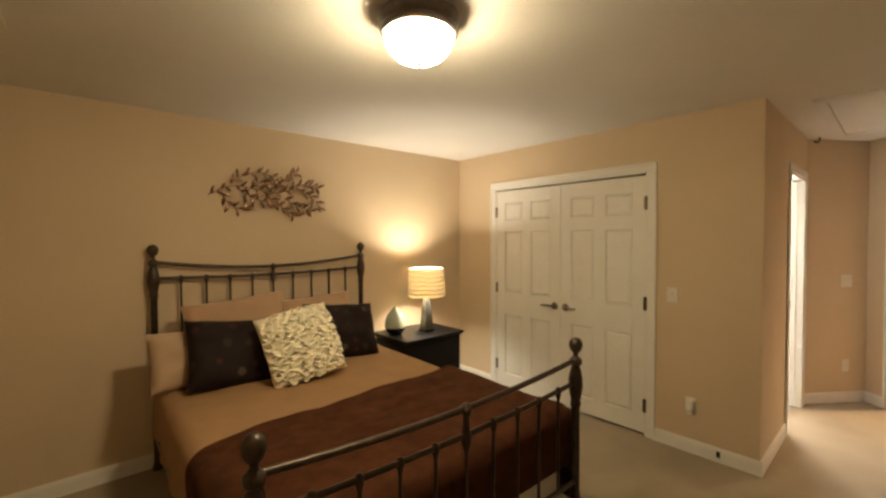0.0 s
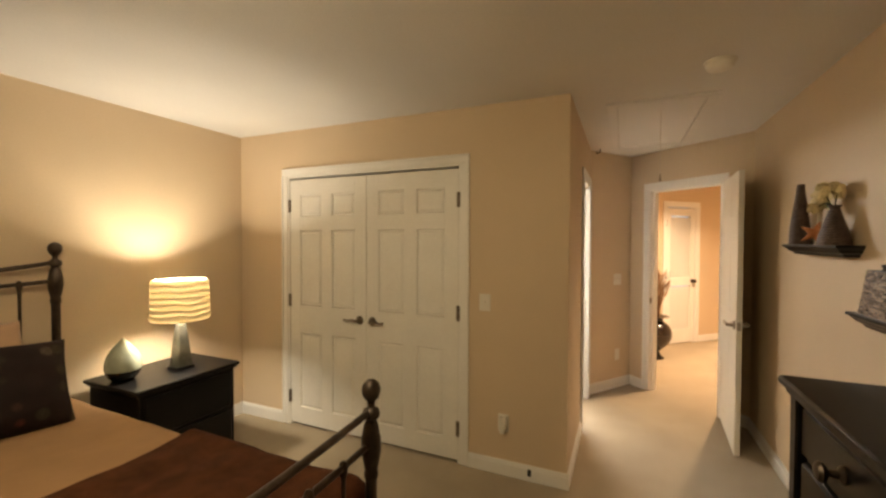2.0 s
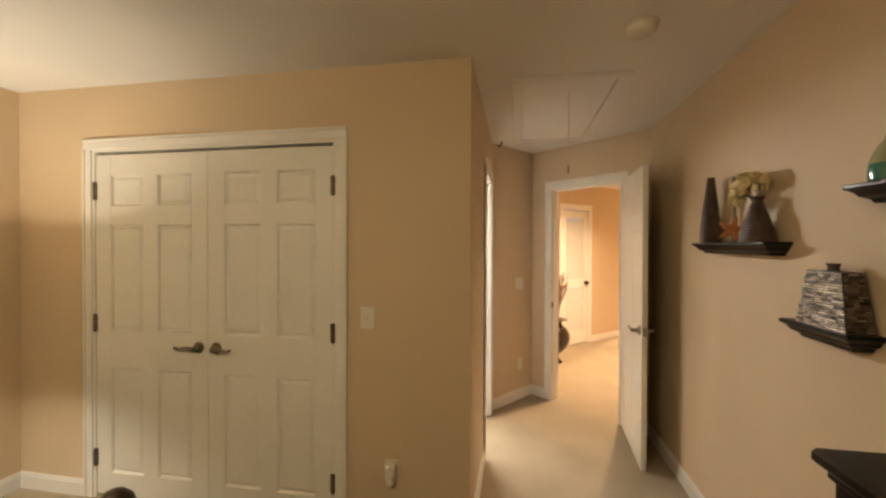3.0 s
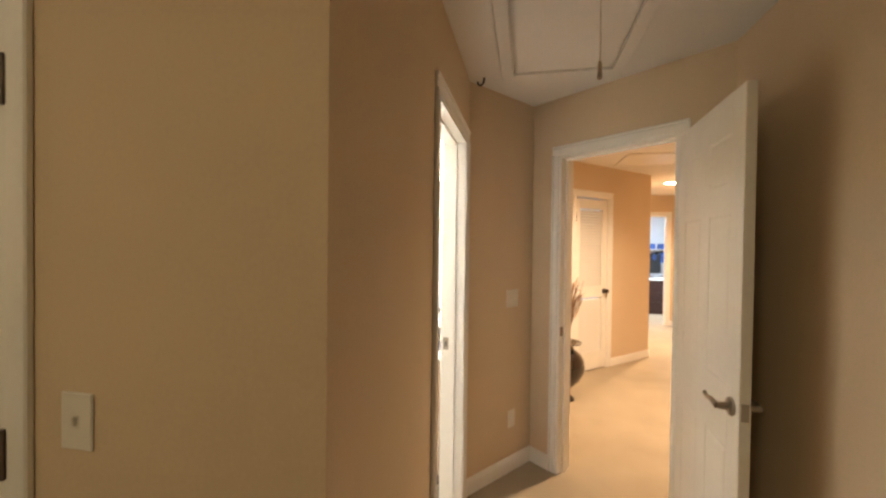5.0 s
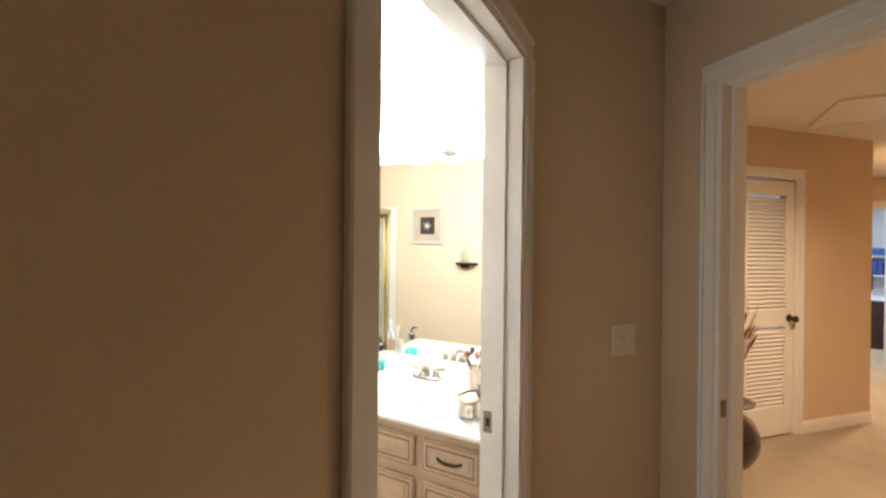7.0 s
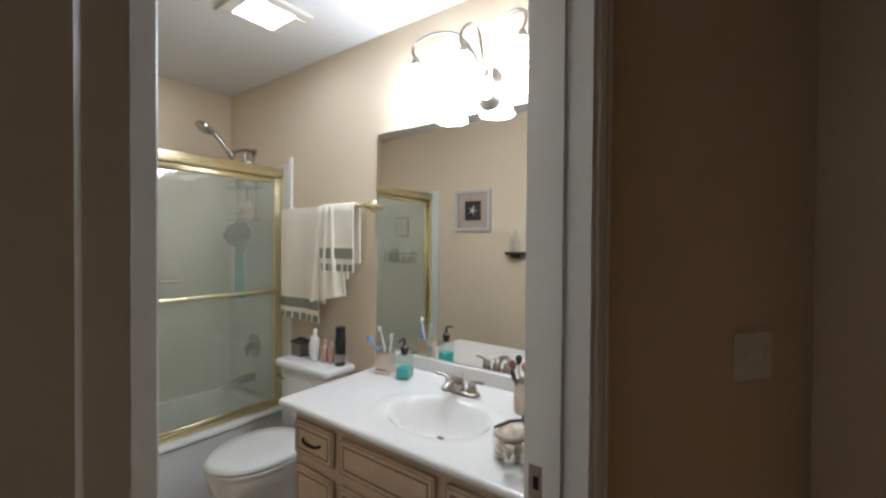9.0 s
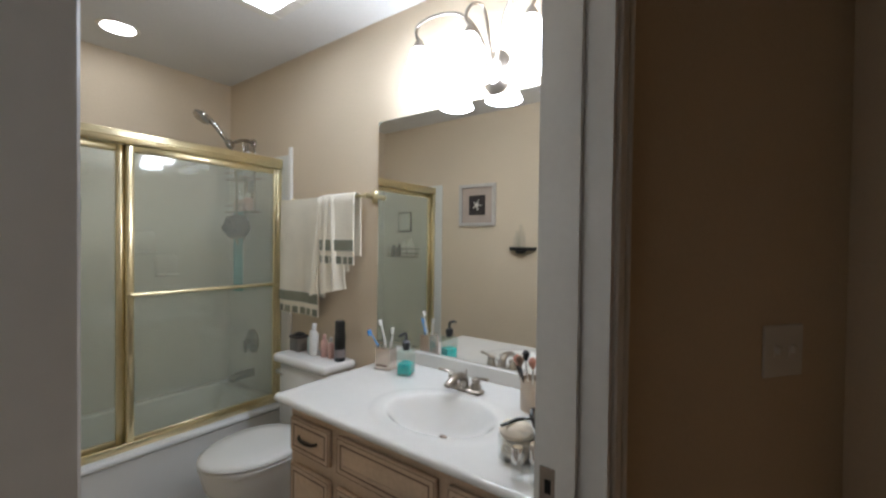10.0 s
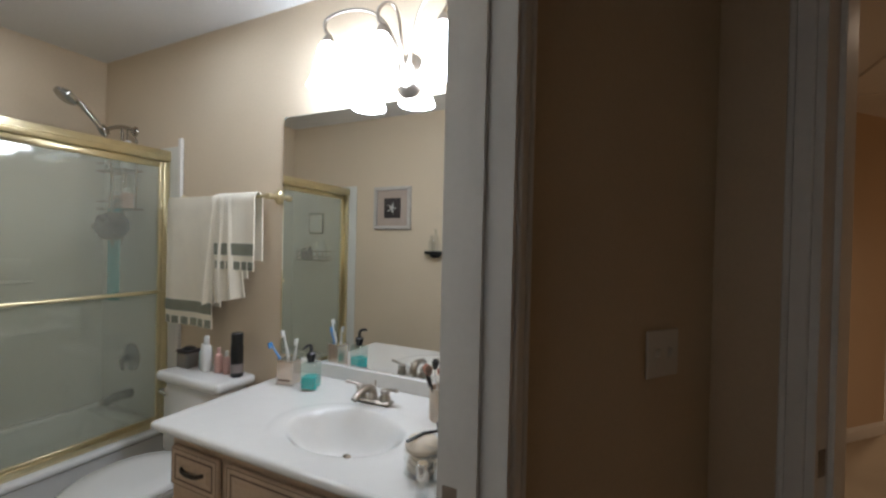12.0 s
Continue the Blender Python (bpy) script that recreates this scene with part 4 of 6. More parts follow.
SILVER = mat("silver_mosaic", (0.25, 0.215, 0.195), 0.25, 0.85, var=0.3, scale=40, island=0.85)
SILVER_DARK = mat("dark_grout_metal", (0.05, 0.042, 0.038), 0.5, 0.4, var=0.2, scale=30)
square_vase = thing("mosaic_vase", pose(2.940, -0.552, 1.250), "trapezoid vase covered with silver mosaic strips", "vase")


def slab(b0x, b0y, b1x, b1y, z0, z1):
    bm = bmesh.new()
    for v in box(bm, -0.5, 0.5, -0.5, 0.5, z0, z1):
        lo = v.co.z < (z0 + z1) / 2
        v.co.x *= b0x if lo else b1x
        v.co.y *= b0y if lo else b1y
    return bm


part("body", slab(0.226, 0.076, 0.152, 0.054, 0, 0.182), SILVER_DARK, square_vase)
part("neck", lathe([(0.017, 0.182), (0.014, 0.192), (0.020, 0.206), (0.012, 0.207)], 16), SILVER_DARK, square_vase, smooth=True)
bm = bmesh.new()
rng = random.Random(11)
for r in range(21):
    z0 = 0.004 + r * 0.0084
    f = z0 / 0.182
    hw, hd = 0.113 - 0.037 * f, 0.038 - 0.011 * f
    x = -hw
    while x < hw - 0.004:
        step = min(rng.uniform(0.018, 0.05), hw - x)
        o = rng.uniform(0, 0.003)
        box(bm, x + 0.0008, x + step - 0.0008, hd - 0.002, hd + 0.002 + o, z0, z0 + 0.0058)
        x += step
    y = -hd
    while y < hd - 0.004:
        step = min(rng.uniform(0.014, 0.03), hd - y)
        for sx in (-1, 1):
            box(bm, sx * (hw - 0.002), sx * (hw + 0.002 + rng.uniform(0, 0.003)), y + 0.0008, y + step - 0.0008, z0, z0 + 0.0058)
        y += step
ms = part("mosaic_skin", bm, SILVER, square_vase, "many small silver strips")
tagged(ms, kind="stuff")
GREEN_GLASS = mat("green_glazed_glass", (0.02, 0.17, 0.11), 0.15, var=0.15, scale=12, coat=0.6)
PALE_GLASS = mat("pale_green_glaze", (0.32, 0.33, 0.20), 0.2, var=0.1, scale=12, coat=0.5)
SILVER_CAP = mat("polished_silver", (0.75, 0.73, 0.70), 0.12, 1.0, var=0.05)
bottle = thing("green_bottle", pose(2.735, -0.548, 1.688) @ Matrix.Diagonal((0.72, 0.62, 0.80, 1)), "green glass bottle with a silver stopper on the ledge", "bottle")
part("body", lathe([(0.060, 0), (0.068, 0.006), (0.070, 0.03), (0.066, 0.060)], 28), GREEN_GLASS, bottle, "deep green glass", smooth=True)
part("shoulder", lathe([(0.066, 0.060), (0.054, 0.095), (0.034, 0.125), (0.020, 0.140), (0.016, 0.150)], 28), PALE_GLASS, bottle, "pale green shoulder", smooth=True)
part("stopper", lathe([(0.018, 0.150), (0.018, 0.158), (0.012, 0.162), (0.014, 0.185), (0.009, 0.215), (0.003, 0.222)], 18), SILVER_CAP, bottle, "silver stopper", smooth=True)


# ---- bathroom ----
MIRROR = mat("mirror_silver", (0.94, 0.95, 0.93), 0.0, 1.0, var=0.0)
MIRROR_EDGE = mat("mirror_edge", (0.35, 0.42, 0.38), 0.2, 0.5, var=0.05)
mirror = thing("mirror", pose(5.76, 1.38, 0.885), "large frameless wall mirror above the vanity", "mirror")
part("edge", boxes((-0.005, 0, -0.552, 0.552, 0, 1.064, 0.002)), MIRROR_EDGE, mirror)


def rounded_rect(y0, y1, z0, z1, r, x):
    bm = bmesh.new()
    pts = []
    for cy, cz, a0 in ((y1 - r, z1 - r, 0), (y0 + r, z1 - r, 90), (y0 + 0.004, z0 + 0.004, 180), (y1 - 0.004, z0 + 0.004, 270)):
        rr = r if a0 < 180 else 0.004
        for k in range(7):
            a = radians(a0 + 15 * k)
            pts.append((x, cy + rr * math.cos(a), cz + rr * math.sin(a)))
    bm.faces.new([bm.verts.new(p) for p in pts])
    return bm


part("glass", rounded_rect(-0.550, 0.550, 0.002, 1.062, 0.03, -0.0065), MIRROR, mirror, "silvered glass")

# vanity cabinet
PALE_WOOD = mat("whitewashed_maple", (0.52, 0.385, 0.265), 0.45, var=0.10, scale=7, fine=0.06, fine_scale=70, bump=0.1, bump_scale=80)
GLAZE = mat("brown_glaze", (0.13, 0.075, 0.045), 0.5, var=0.2, scale=30)
vanity = thing("vanity_cabinet", pose(5.20, 0.79, 0), "whitewashed wooden vanity cabinet with brown-glazed grooves", "vanity")
part("body", boxes((0.0, 0.535, 0.004, 1.0, 0.10, 0.660, 0.002), (0.0, 0.018, 0.004, 1.0, 0.660, 0.798), (0.018, 0.535, 0.982, 1.0, 0.660, 0.798)), PALE_WOOD, vanity)
part("toe_kick", boxes((0.06, 0.53, 0.004, 0.98, 0.0, 0.10)), GLAZE, vanity)


def cabinet_front(name, y0, y1, z0, z1):
    """A drawer or door front on the cabinet's face, with a glazed groove round a raised field."""
    bm = boxes((-0.018, 0.0, y0, y1, z0, z1, 0.005))
    f = part(name, bm, PALE_WOOD, vanity)
    g = bmesh.new()
    for k, (i, w) in enumerate(((0.005, 0.002), (0.020, 0.005))):
        for r in ((y0 + i, y1 - i, z0 + i, z0 + i + w), (y0 + i, y1 - i, z1 - i - w, z1 - i), (y0 + i, y0 + i + w, z0 + i + w, z1 - i - w), (y1 - i - w, y1 - i, z0 + i + w, z1 - i - w)):
            box(g, -0.0186, -0.017, *r)
    part("groove", g, GLAZE, f, "brown glaze in the groove")
    pz = 0.033
    pb = bmesh.new()
    lo = [pb.verts.new(p) for p in ((-0.018, y0 + pz, z0 + pz), (-0.018, y1 - pz, z0 + pz), (-0.018, y1 - pz, z1 - pz), (-0.018, y0 + pz, z1 - pz))]
    j = pz + 0.010
    hi = [pb.verts.new(p) for p in ((-0.0215, y0 + j, z0 + j), (-0.0215, y1 - j, z0 + j), (-0.0215, y1 - j, z1 - j), (-0.0215, y0 + j, z1 - j))]
    pb.faces.new(hi)
    for k in range(4):
        pb.faces.new((lo[k], lo[(k + 1) % 4], hi[(k + 1) % 4], hi[k]))
    part("field", pb, PALE_WOOD, f)
    return f


def pull(parent, y, z, half=0.048):
    pts = [(-0.018, y - half, z + 0.006), (-0.027, y - half + 0.003, z + 0.005), (-0.031, y - half * 0.55, z - 0.001), (-0.033, y, z - 0.001), (-0.031, y + half * 0.55, z - 0.001),
           (-0.027, y + half - 0.003, z + 0.005), (-0.018, y + half, z + 0.006)]
    part("pull", tube(pts, [0.008, 0.005, 0.0055, 0.006, 0.0055, 0.005, 0.008], 10, smooth=2), BRONZE, parent, "dark bronze arched pull", smooth=True)


for name, y0, y1 in (("drawer", 0.770, 0.985), ("false_front", 0.335, 0.735), ("drawer", 0.062, 0.300)):
    f = cabinet_front(name, y0, y1, 0.632, 0.752)
    if name == "drawer":
        pull(f, (y0 + y1) / 2, 0.690)
for y0, y1 in ((0.770, 0.985), (0.540, 0.735), (0.335, 0.530), (0.062, 0.300)):
    cabinet_front("cabinet_door", y0, y1, 0.135, 0.588)

# counter with moulded basin
MARBLE = mat("cultured_marble", (0.82, 0.81, 0.78), 0.14, var=0.02, scale=3, fine=0.01, fine_scale=30, coat=0.4)
CX0, CX1, CY0, CY1, CTOP = 5.160, 5.760, 0.790, 1.822, 0.826


def counter_fn(u, v):
    x, y = CX0 + (CX1 - CX0) * u, CY0 + (CY1 - CY0) * v
    e = math.hypot((x - 5.388) / 0.150, (y - 1.268) / 0.198)
    z = CTOP
    if e < 1:
        z -= 0.125 * (0.5 + 0.5 * math.cos(math.pi * e ** 1.5)) ** 0.75
    elif e < 1.3:
        z += 0.0015 * math.sin(math.pi * (e - 1) / 0.3)
    return Vector((x, y, z))


counter = thing("basin_counter", Matrix(), "white cultured marble vanity top with a moulded oval basin", "vanity top")
bm = grid(counter_fn, 110, 170)
edge = [e for e in bm.edges if e.is_boundary]
ext = bmesh.ops.extrude_edge_only(bm, edges=edge)
for v in ext["geom"]:
    if isinstance(v, bmesh.types.BMVert):
        v.co.z -= 0.028
part("slab", bm, MARBLE, counter, smooth=50)
part("front_edge", tube([(CX0, CY0, CTOP - 0.013), (CX0, CY1, CTOP - 0.013)], 0.0128, 14), MARBLE, counter, smooth=True)
part("end_edge", tube([(CX0, CY1, CTOP - 0.013), (CX1, CY1, CTOP - 0.013)], 0.0128, 14), MARBLE, counter, smooth=True)
part("backsplash", boxes((5.738, 5.759, CY0, 1.825, CTOP - 0.002, CTOP + 0.058, 0.004)), MARBLE, counter, smooth=True)
part("drain", lathe([(0.004, 0.003), (0.014, 0.004), (0.021, 0.002), (0.022, 0.0)], 24, pose(5.388, 1.268, CTOP - 0.124)), NICKEL, counter, "nickel drain stopper", smooth=True)
faucet = thing("faucet", pose(5.608, 1.322, CTOP) @ Matrix.Diagonal((1, 1, 0.86, 1)), "polished nickel two-handle basin faucet", "faucet")
part("base_plate", boxes((-0.026, 0.026, -0.080, 0.080, 0, 0.016, 0.008)), NICKEL, faucet, smooth=True)
part("spout", tube([(0, 0, 0.012), (0, 0, 0.05), (-0.03, 0, 0.072), (-0.08, 0, 0.066), (-0.108, 0, 0.048)], [0.019, 0.017, 0.015, 0.013, 0.011], 16, smooth=2), NICKEL, faucet, smooth=True)
part("lift_rod", tube([(0.016, 0, 0.01), (0.016, 0, 0.085)], 0.003, 8), NICKEL, faucet)
for sy in (-1, 1):
    hd = part("handle", lathe([(0.020, 0.012), (0.019, 0.03), (0.014, 0.044), (0.017, 0.050), (0.016, 0.060), (0.006, 0.066)], 20, pose(0, sy * 0.052, 0)), NICKEL, faucet, smooth=True)
    part("lever", tube([(0, sy * 0.052, 0.058), (-0.006, sy * 0.080, 0.068), (-0.010, sy * 0.108, 0.070)], [0.008, 0.006, 0.0075], 10, smooth=1), NICKEL, hd, smooth=True)

solo("drain_cap", lathe([(0.020, 0), (0.021, 0.002), (0.016, 0.006), (0.004, 0.007)], 24), LEVER, pose(5.261, 1.16, CTOP + 0.0015) @ Matrix.Diagonal((0.4, 0.6, 0.6, 1)), "small dark metal cap lying by the basin", "drain cap", smooth=True)

# toothbrushes, soap
BEIGE_CERAMIC = mat("beige_ceramic", (0.55, 0.46, 0.36), 0.35, var=0.1, scale=25)
ROSE_STEEL = mat("brushed_rose_steel", (0.66, 0.57, 0.50), 0.24, 0.75, var=0.06, scale=25)
holder = thing("toothbrush_holder", pose(5.605, 1.722, CTOP, 0, 0, 12), "square rose-steel toothbrush holder", "toothbrush holder")
part("cup", boxes((-0.032, 0.032, -0.036, 0.036, 0.004, 0.098, 0.004)), ROSE_STEEL, holder)
part("base", boxes((-0.034, 0.034, -0.038, 0.038, 0.0, 0.008, 0.002)), CHROME, holder)
part("top_plate", boxes((-0.033, 0.033, -0.037, 0.037, 0.097, 0.101, 0.001)), CHROME, holder, "polished top plate")
part("plaque", boxes((-0.0335, -0.031, -0.026, 0.026, 0.020, 0.026)), GLAZE, holder, "dark line")
WHITE_PL = mat("white_brush_plastic", (0.80, 0.80, 0.78), 0.3, var=0.02)
BLUE_PL = mat("blue_brush_plastic", (0.10, 0.28, 0.58), 0.3, var=0.05)
for dx, dy, tx, ty, m_, l in ((-0.008, 0.012, -0.02, 0.060, BLUE_PL, 0.150), (0.004, 0.0, 0.0, 0.038, WHITE_PL, 0.195), (0.004, -0.018, 0.01, -0.012, WHITE_PL, 0.168)):
    tb = thing("toothbrush", pose(5.605 + dx, 1.722 + dy, CTOP + 0.012), "plastic toothbrush standing in the holder", "toothbrush", "toothbrushes")
    part("handle", tube([(0, 0, 0), (tx * 0.2, ty * 0.2, l * 0.5), (tx * 0.7, ty * 0.7, l * 0.78), (tx, ty, l)], [0.005, 0.006, 0.0032, 0.0045], 8, smooth=2), m_, tb, smooth=True)
    part("bristles", boxes((-0.014, -0.003, -0.0045, 0.0045, -0.024, 0.0, 0.001)), m_, tb, "bristle block", at=pose(tx, ty, l, -18 if ty > 0 else 8, 0, 0))
CLEAR = thin_glass("clear_plastic_wall", (0.97, 0.98, 0.98), 0.06, 0.03, 0.02)
SOAP_GLASS = thin_glass("soap_bottle_glass", (0.86, 0.93, 0.91), 0.10, 0.03, 0.06)
TEAL = mat("teal_soap", (0.0, 0.50, 0.50), 0.12, var=0.05, coat=0.5)
BLACK_PL = mat("black_plastic", (0.012, 0.012, 0.012), 0.3, var=0.1)
soap = thing("soap_dispenser", pose(5.602, 1.605, CTOP, 0, 0, 20), "clear soap dispenser half full of teal soap", "soap dispenser")
part("liquid", boxes((-0.0275, 0.0275, -0.0275, 0.0275, 0.006, 0.052, 0.004)), TEAL, soap, "teal liquid soap", smooth=True)
part("bottle", boxes((-0.031, 0.031, -0.031, 0.031, 0.0, 0.104, 0.006)), SOAP_GLASS, soap, "clear square bottle", smooth=True)
part("collar", lathe([(0.012, 0.104), (0.014, 0.106), (0.014, 0.118), (0.018, 0.119), (0.018, 0.136), (0.010, 0.143)], 18), BLACK_PL, soap, smooth=True)
part("pump", tube([(0, 0, 0.140), (0, 0, 0.168), (-0.02, 0.004, 0.172), (-0.045, 0.010, 0.166)], [0.006, 0.007, 0.006, 0.004], 10, smooth=1), BLACK_PL, soap, "black pump", smooth=True)

# make-up corner
cup = thing("brush_cup", pose(5.592, 1.045, CTOP), "beige cup filled with make-up brushes", "brush cup")
part("cup", lathe([(0.034, 0), (0.037, 0.004), (0.038, 0.105), (0.034, 0.105), (0.033, 0.012)], 24), BEIGE_CERAMIC, cup, smooth=True)
rng = random.Random(3)
BRUSH_HAIR = mat("pink_brush_hair", (0.45, 0.22, 0.16), 0.8, var=0.2, scale=60)
for k in range(7):
    a = k * 0.9
    tx, ty = 0.05 * math.cos(a), 0.05 * math.sin(a)
    l = 0.14 + 0.05 * rng.random()
    br = thing("makeup_brush", pose(5.592 + 0.010 * math.cos(a), 1.045 + 0.010 * math.sin(a), CTOP + 0.013), "make-up brush standing in the cup", "make-up brush", "make-up brushes")
    part("handle", tube([(0, 0, 0), (tx * 0.8, ty * 0.8, l * 0.8)], [0.003, 0.0045], 8), (BLACK_PL, WHITE_PL, BRONZE)[k % 3], br)
    part("bristles", lathe([(0.004, 0), (0.011, 0.014), (0.013, 0.026), (0.006, 0.036)], 12, Matrix.Translation((tx * 0.8, ty * 0.8, l * 0.8)) @ pose(0, 0, 0, 0, 12 * math.cos(a), 0)), (BRUSH_HAIR, BLACK_PL, BRUSH_HAIR, GLAZE)[k % 4],
         br, "soft bristles", smooth=True)
COTTON = mat("cream_cotton", (0.72, 0.64, 0.52), 0.9, var=0.06, scale=40)
jar = thing("cotton_jar", pose(5.290, 0.950, CTOP), "clear jar of cream cotton pads", "jar")
part("jar_wall", lathe([(0.040, 0), (0.046, 0.004), (0.047, 0.055), (0.044, 0.060), (0.041, 0.055), (0.040, 0.008)], 28), CLEAR, jar, "clear glass", smooth=True)
part("powder_puff", lathe([(0.030, 0.054), (0.042, 0.060), (0.044, 0.070), (0.036, 0.084), (0.016, 0.092), (0.004, 0.093)], 24), COTTON, jar, "round cream powder puff", smooth=True)
for k in range(3):
    part("cotton_pad", lathe([(0.020, 0), (0.038, 0.002), (0.039, 0.010), (0.036, 0.014), (0.01, 0.015)], 20, pose(0.002 * k, -0.002 * k, 0.010 + 0.0145 * k, 3 * k, -2 * k, 0)), COTTON, jar, smooth=True)
part("tweezers", tube([(-0.045, 0.02, 0.092), (0.0, 0.0, 0.098), (0.045, -0.02, 0.090)], 0.004, 8), BLACK_PL, jar, "black brow pencil lying on top")
tray = thing("makeup_organizer", pose(5.365, 0.890, CTOP, 0, 0, 8), "clear acrylic make-up organizer with black compacts", "make-up organizer")
part("tray_floor", boxes((-0.10, 0.10, -0.055, 0.055, 0.0, 0.004)), CLEAR, tray)
for x in (-0.10, -0.035, 0.03, 0.098):
    part("divider", boxes((x, x + 0.003, -0.055, 0.055, 0.004, 0.085)), CLEAR, tray)
part("tray_back", boxes((-0.10, 0.101, -0.058, -0.055, 0.0, 0.095)), CLEAR, tray)
for (x, y, r, h, m_) in ((-0.065, 0.0, 0.022, 0.115, BLACK_PL), (0.0, 0.015, 0.024, 0.055, BLACK_PL), (0.0, -0.02, 0.014, 0.125, BLACK_PL), (0.060, 0.0, 0.018, 0.090, GLAZE)):
    solo("cosmetic_bottle", lathe([(r * 0.9, 0), (r, 0.003), (r, h * 0.62), (r * 0.8, h * 0.66), (r * 0.8, h * 0.97), (r * 0.5, h)], 18), m_, tray.matrix_basis @ pose(x, y, 0.005),
         "small dark cosmetic bottle in the organizer", "cosmetic bottle", "cosmetics", smooth=True)
solo("makeup_mirror", lathe([(0.036, 0), (0.038, 0.004), (0.036, 0.010), (0.02, 0.011)], 24), BLACK_PL, pose(5.42, 0.955, CTOP + 0.045, 60, 20, 0), "round black compact leaning on the organizer", "compact", smooth=True)
for k, (x, y, h) in enumerate(((5.205, 0.905, 0.075), (5.215, 0.865, 0.090))):
    tb = thing("lipstick_tube", pose(x, y, CTOP), "clear acrylic lipstick tube with silver cap", "lipstick")
    part("tube", lathe([(0.013, 0), (0.0145, 0.002), (0.0145, h * 0.5), (0.013, h * 0.52)], 18), CLEAR, tb, smooth=True)
    part("cap", lathe([(0.0135, h * 0.52), (0.0145, h * 0.54), (0.0145, h * 0.97), (0.012, h)], 18), SILVER_CAP, tb, "silver cap", smooth=True)

# ---- toilet ----
toilet = thing("toilet", pose(5.755, 2.285, 0), "white porcelain toilet with its lid closed", "toilet")


def oval(cx, rx0, rx1, ry, z):
    """A ring of an egg-shaped outline: rx0 to the front (-x), rx1 to the back."""
    out = []
    for i in range(40):
        a = 2 * math.pi * i / 40
        c = math.cos(a)
        out.append(Vector((cx + (rx0 if c < 0 else rx1) * c, ry * math.sin(a), z)))
    return out


def loft(rings, bm=None):
    bm = bm or bmesh.new()
    rs = [[bm.verts.new(p) for p in r] for r in rings]
    n = len(rs[0])
    for a, b in zip(rs, rs[1:]):
        for i in range(n):
            bm.faces.new((a[i], a[(i + 1) % n], b[(i + 1) % n], b[i]))
    bm.faces.new(rs[0][::-1])
    bm.faces.new(rs[-1])
    return bm


part("tank", boxes((-0.195, -0.012, -0.206, 0.206, 0.375, 0.735, 0.040)), PORCELAIN, toilet, smooth=50)
lid_bm = bmesh.new()
box(lid_bm, -0.210, -0.006, -0.220, 0.220, 0.727, 0.775, 0.022, 4)
part("tank_lid", lid_bm, PORCELAIN, toilet, smooth=70)
part("bowl", loft([oval(-0.34, 0.18, 0.22, 0.115, 0.006), oval(-0.34, 0.18, 0.22, 0.110, 0.10), oval(-0.36, 0.20, 0.22, 0.120, 0.20), oval(-0.39, 0.245, 0.20, 0.165, 0.31), oval(-0.40, 0.250, 0.20, 0.180, 0.375),
                   oval(-0.40, 0.245, 0.20, 0.176, 0.390)]), PORCELAIN, toilet, smooth=60)
part("neck", boxes((-0.24, -0.02, -0.11, 0.11, 0.20, 0.385, 0.03)), PORCELAIN, toilet, smooth=50)
part("seat", loft([oval(-0.40, 0.248, 0.205, 0.182, 0.391), oval(-0.40, 0.256, 0.210, 0.190, 0.396), oval(-0.40, 0.256, 0.210, 0.190, 0.406), oval(-0.40, 0.250, 0.205, 0.184, 0.411)]), PORCELAIN, toilet, "white plastic seat", smooth=50)
part("lid", loft([oval(-0.40, 0.246, 0.205, 0.180, 0.414), oval(-0.40, 0.258, 0.212, 0.192, 0.419), oval(-0.40, 0.256, 0.210, 0.190, 0.431), oval(-0.40, 0.236, 0.195, 0.172, 0.440), oval(-0.40, 0.15, 0.12, 0.10, 0.445)]),
     PORCELAIN, toilet, "closed white lid", smooth=60)
lv = part("flush_lever", tube([(-0.195, 0.170, 0.690), (-0.215, 0.170, 0.690), (-0.218, 0.150, 0.688), (-0.218, 0.105, 0.682)], [0.010, 0.006, 0.005, 0.007], 10, smooth=1), CHROME, toilet, "chrome flush lever", smooth=True)
# things on the tank
MESH_BLACK = mat("black_wire_mesh", (0.03, 0.025, 0.025), 0.5, 0.3, var=0.2, scale=60)
tk = 0.775
# a square smoky glass with a dark rim, dark wax and dark flower inside
pot = thing("glass_cup", pose(5.665, 2.435, tk), "small square smoky glass cup with a dark rim", "cup")
part("glass_wall", boxes((-0.038, 0.038, -0.040, 0.040, 0.0, 0.072, 0.006)), thin_glass("smoky_cup_glass", (0.55, 0.46, 0.42), 0.08, 0.03, 0.25), pot, "smoky glass wall")
part("candle", lathe([(0.028, 0.004), (0.030, 0.008), (0.030, 0.040), (0.012, 0.042)], 16), GLAZE, pot, "dark wax")
part("dark_rim", boxes((-0.041, 0.041, -0.043, 0.043, 0.072, 0.084, 0.004)), MESH_BLACK, pot)
part("filling", lathe([(0.030, 0.082), (0.026, 0.094), (0.010, 0.100)], 12), BLACK_PL, pot)
PINK = mat("pink_lotion", (0.66, 0.42, 0.37), 0.3, var=0.05)
PALE_BLUE = mat("pale_blue_lotion", (0.45, 0.58, 0.60), 0.3, var=0.05)


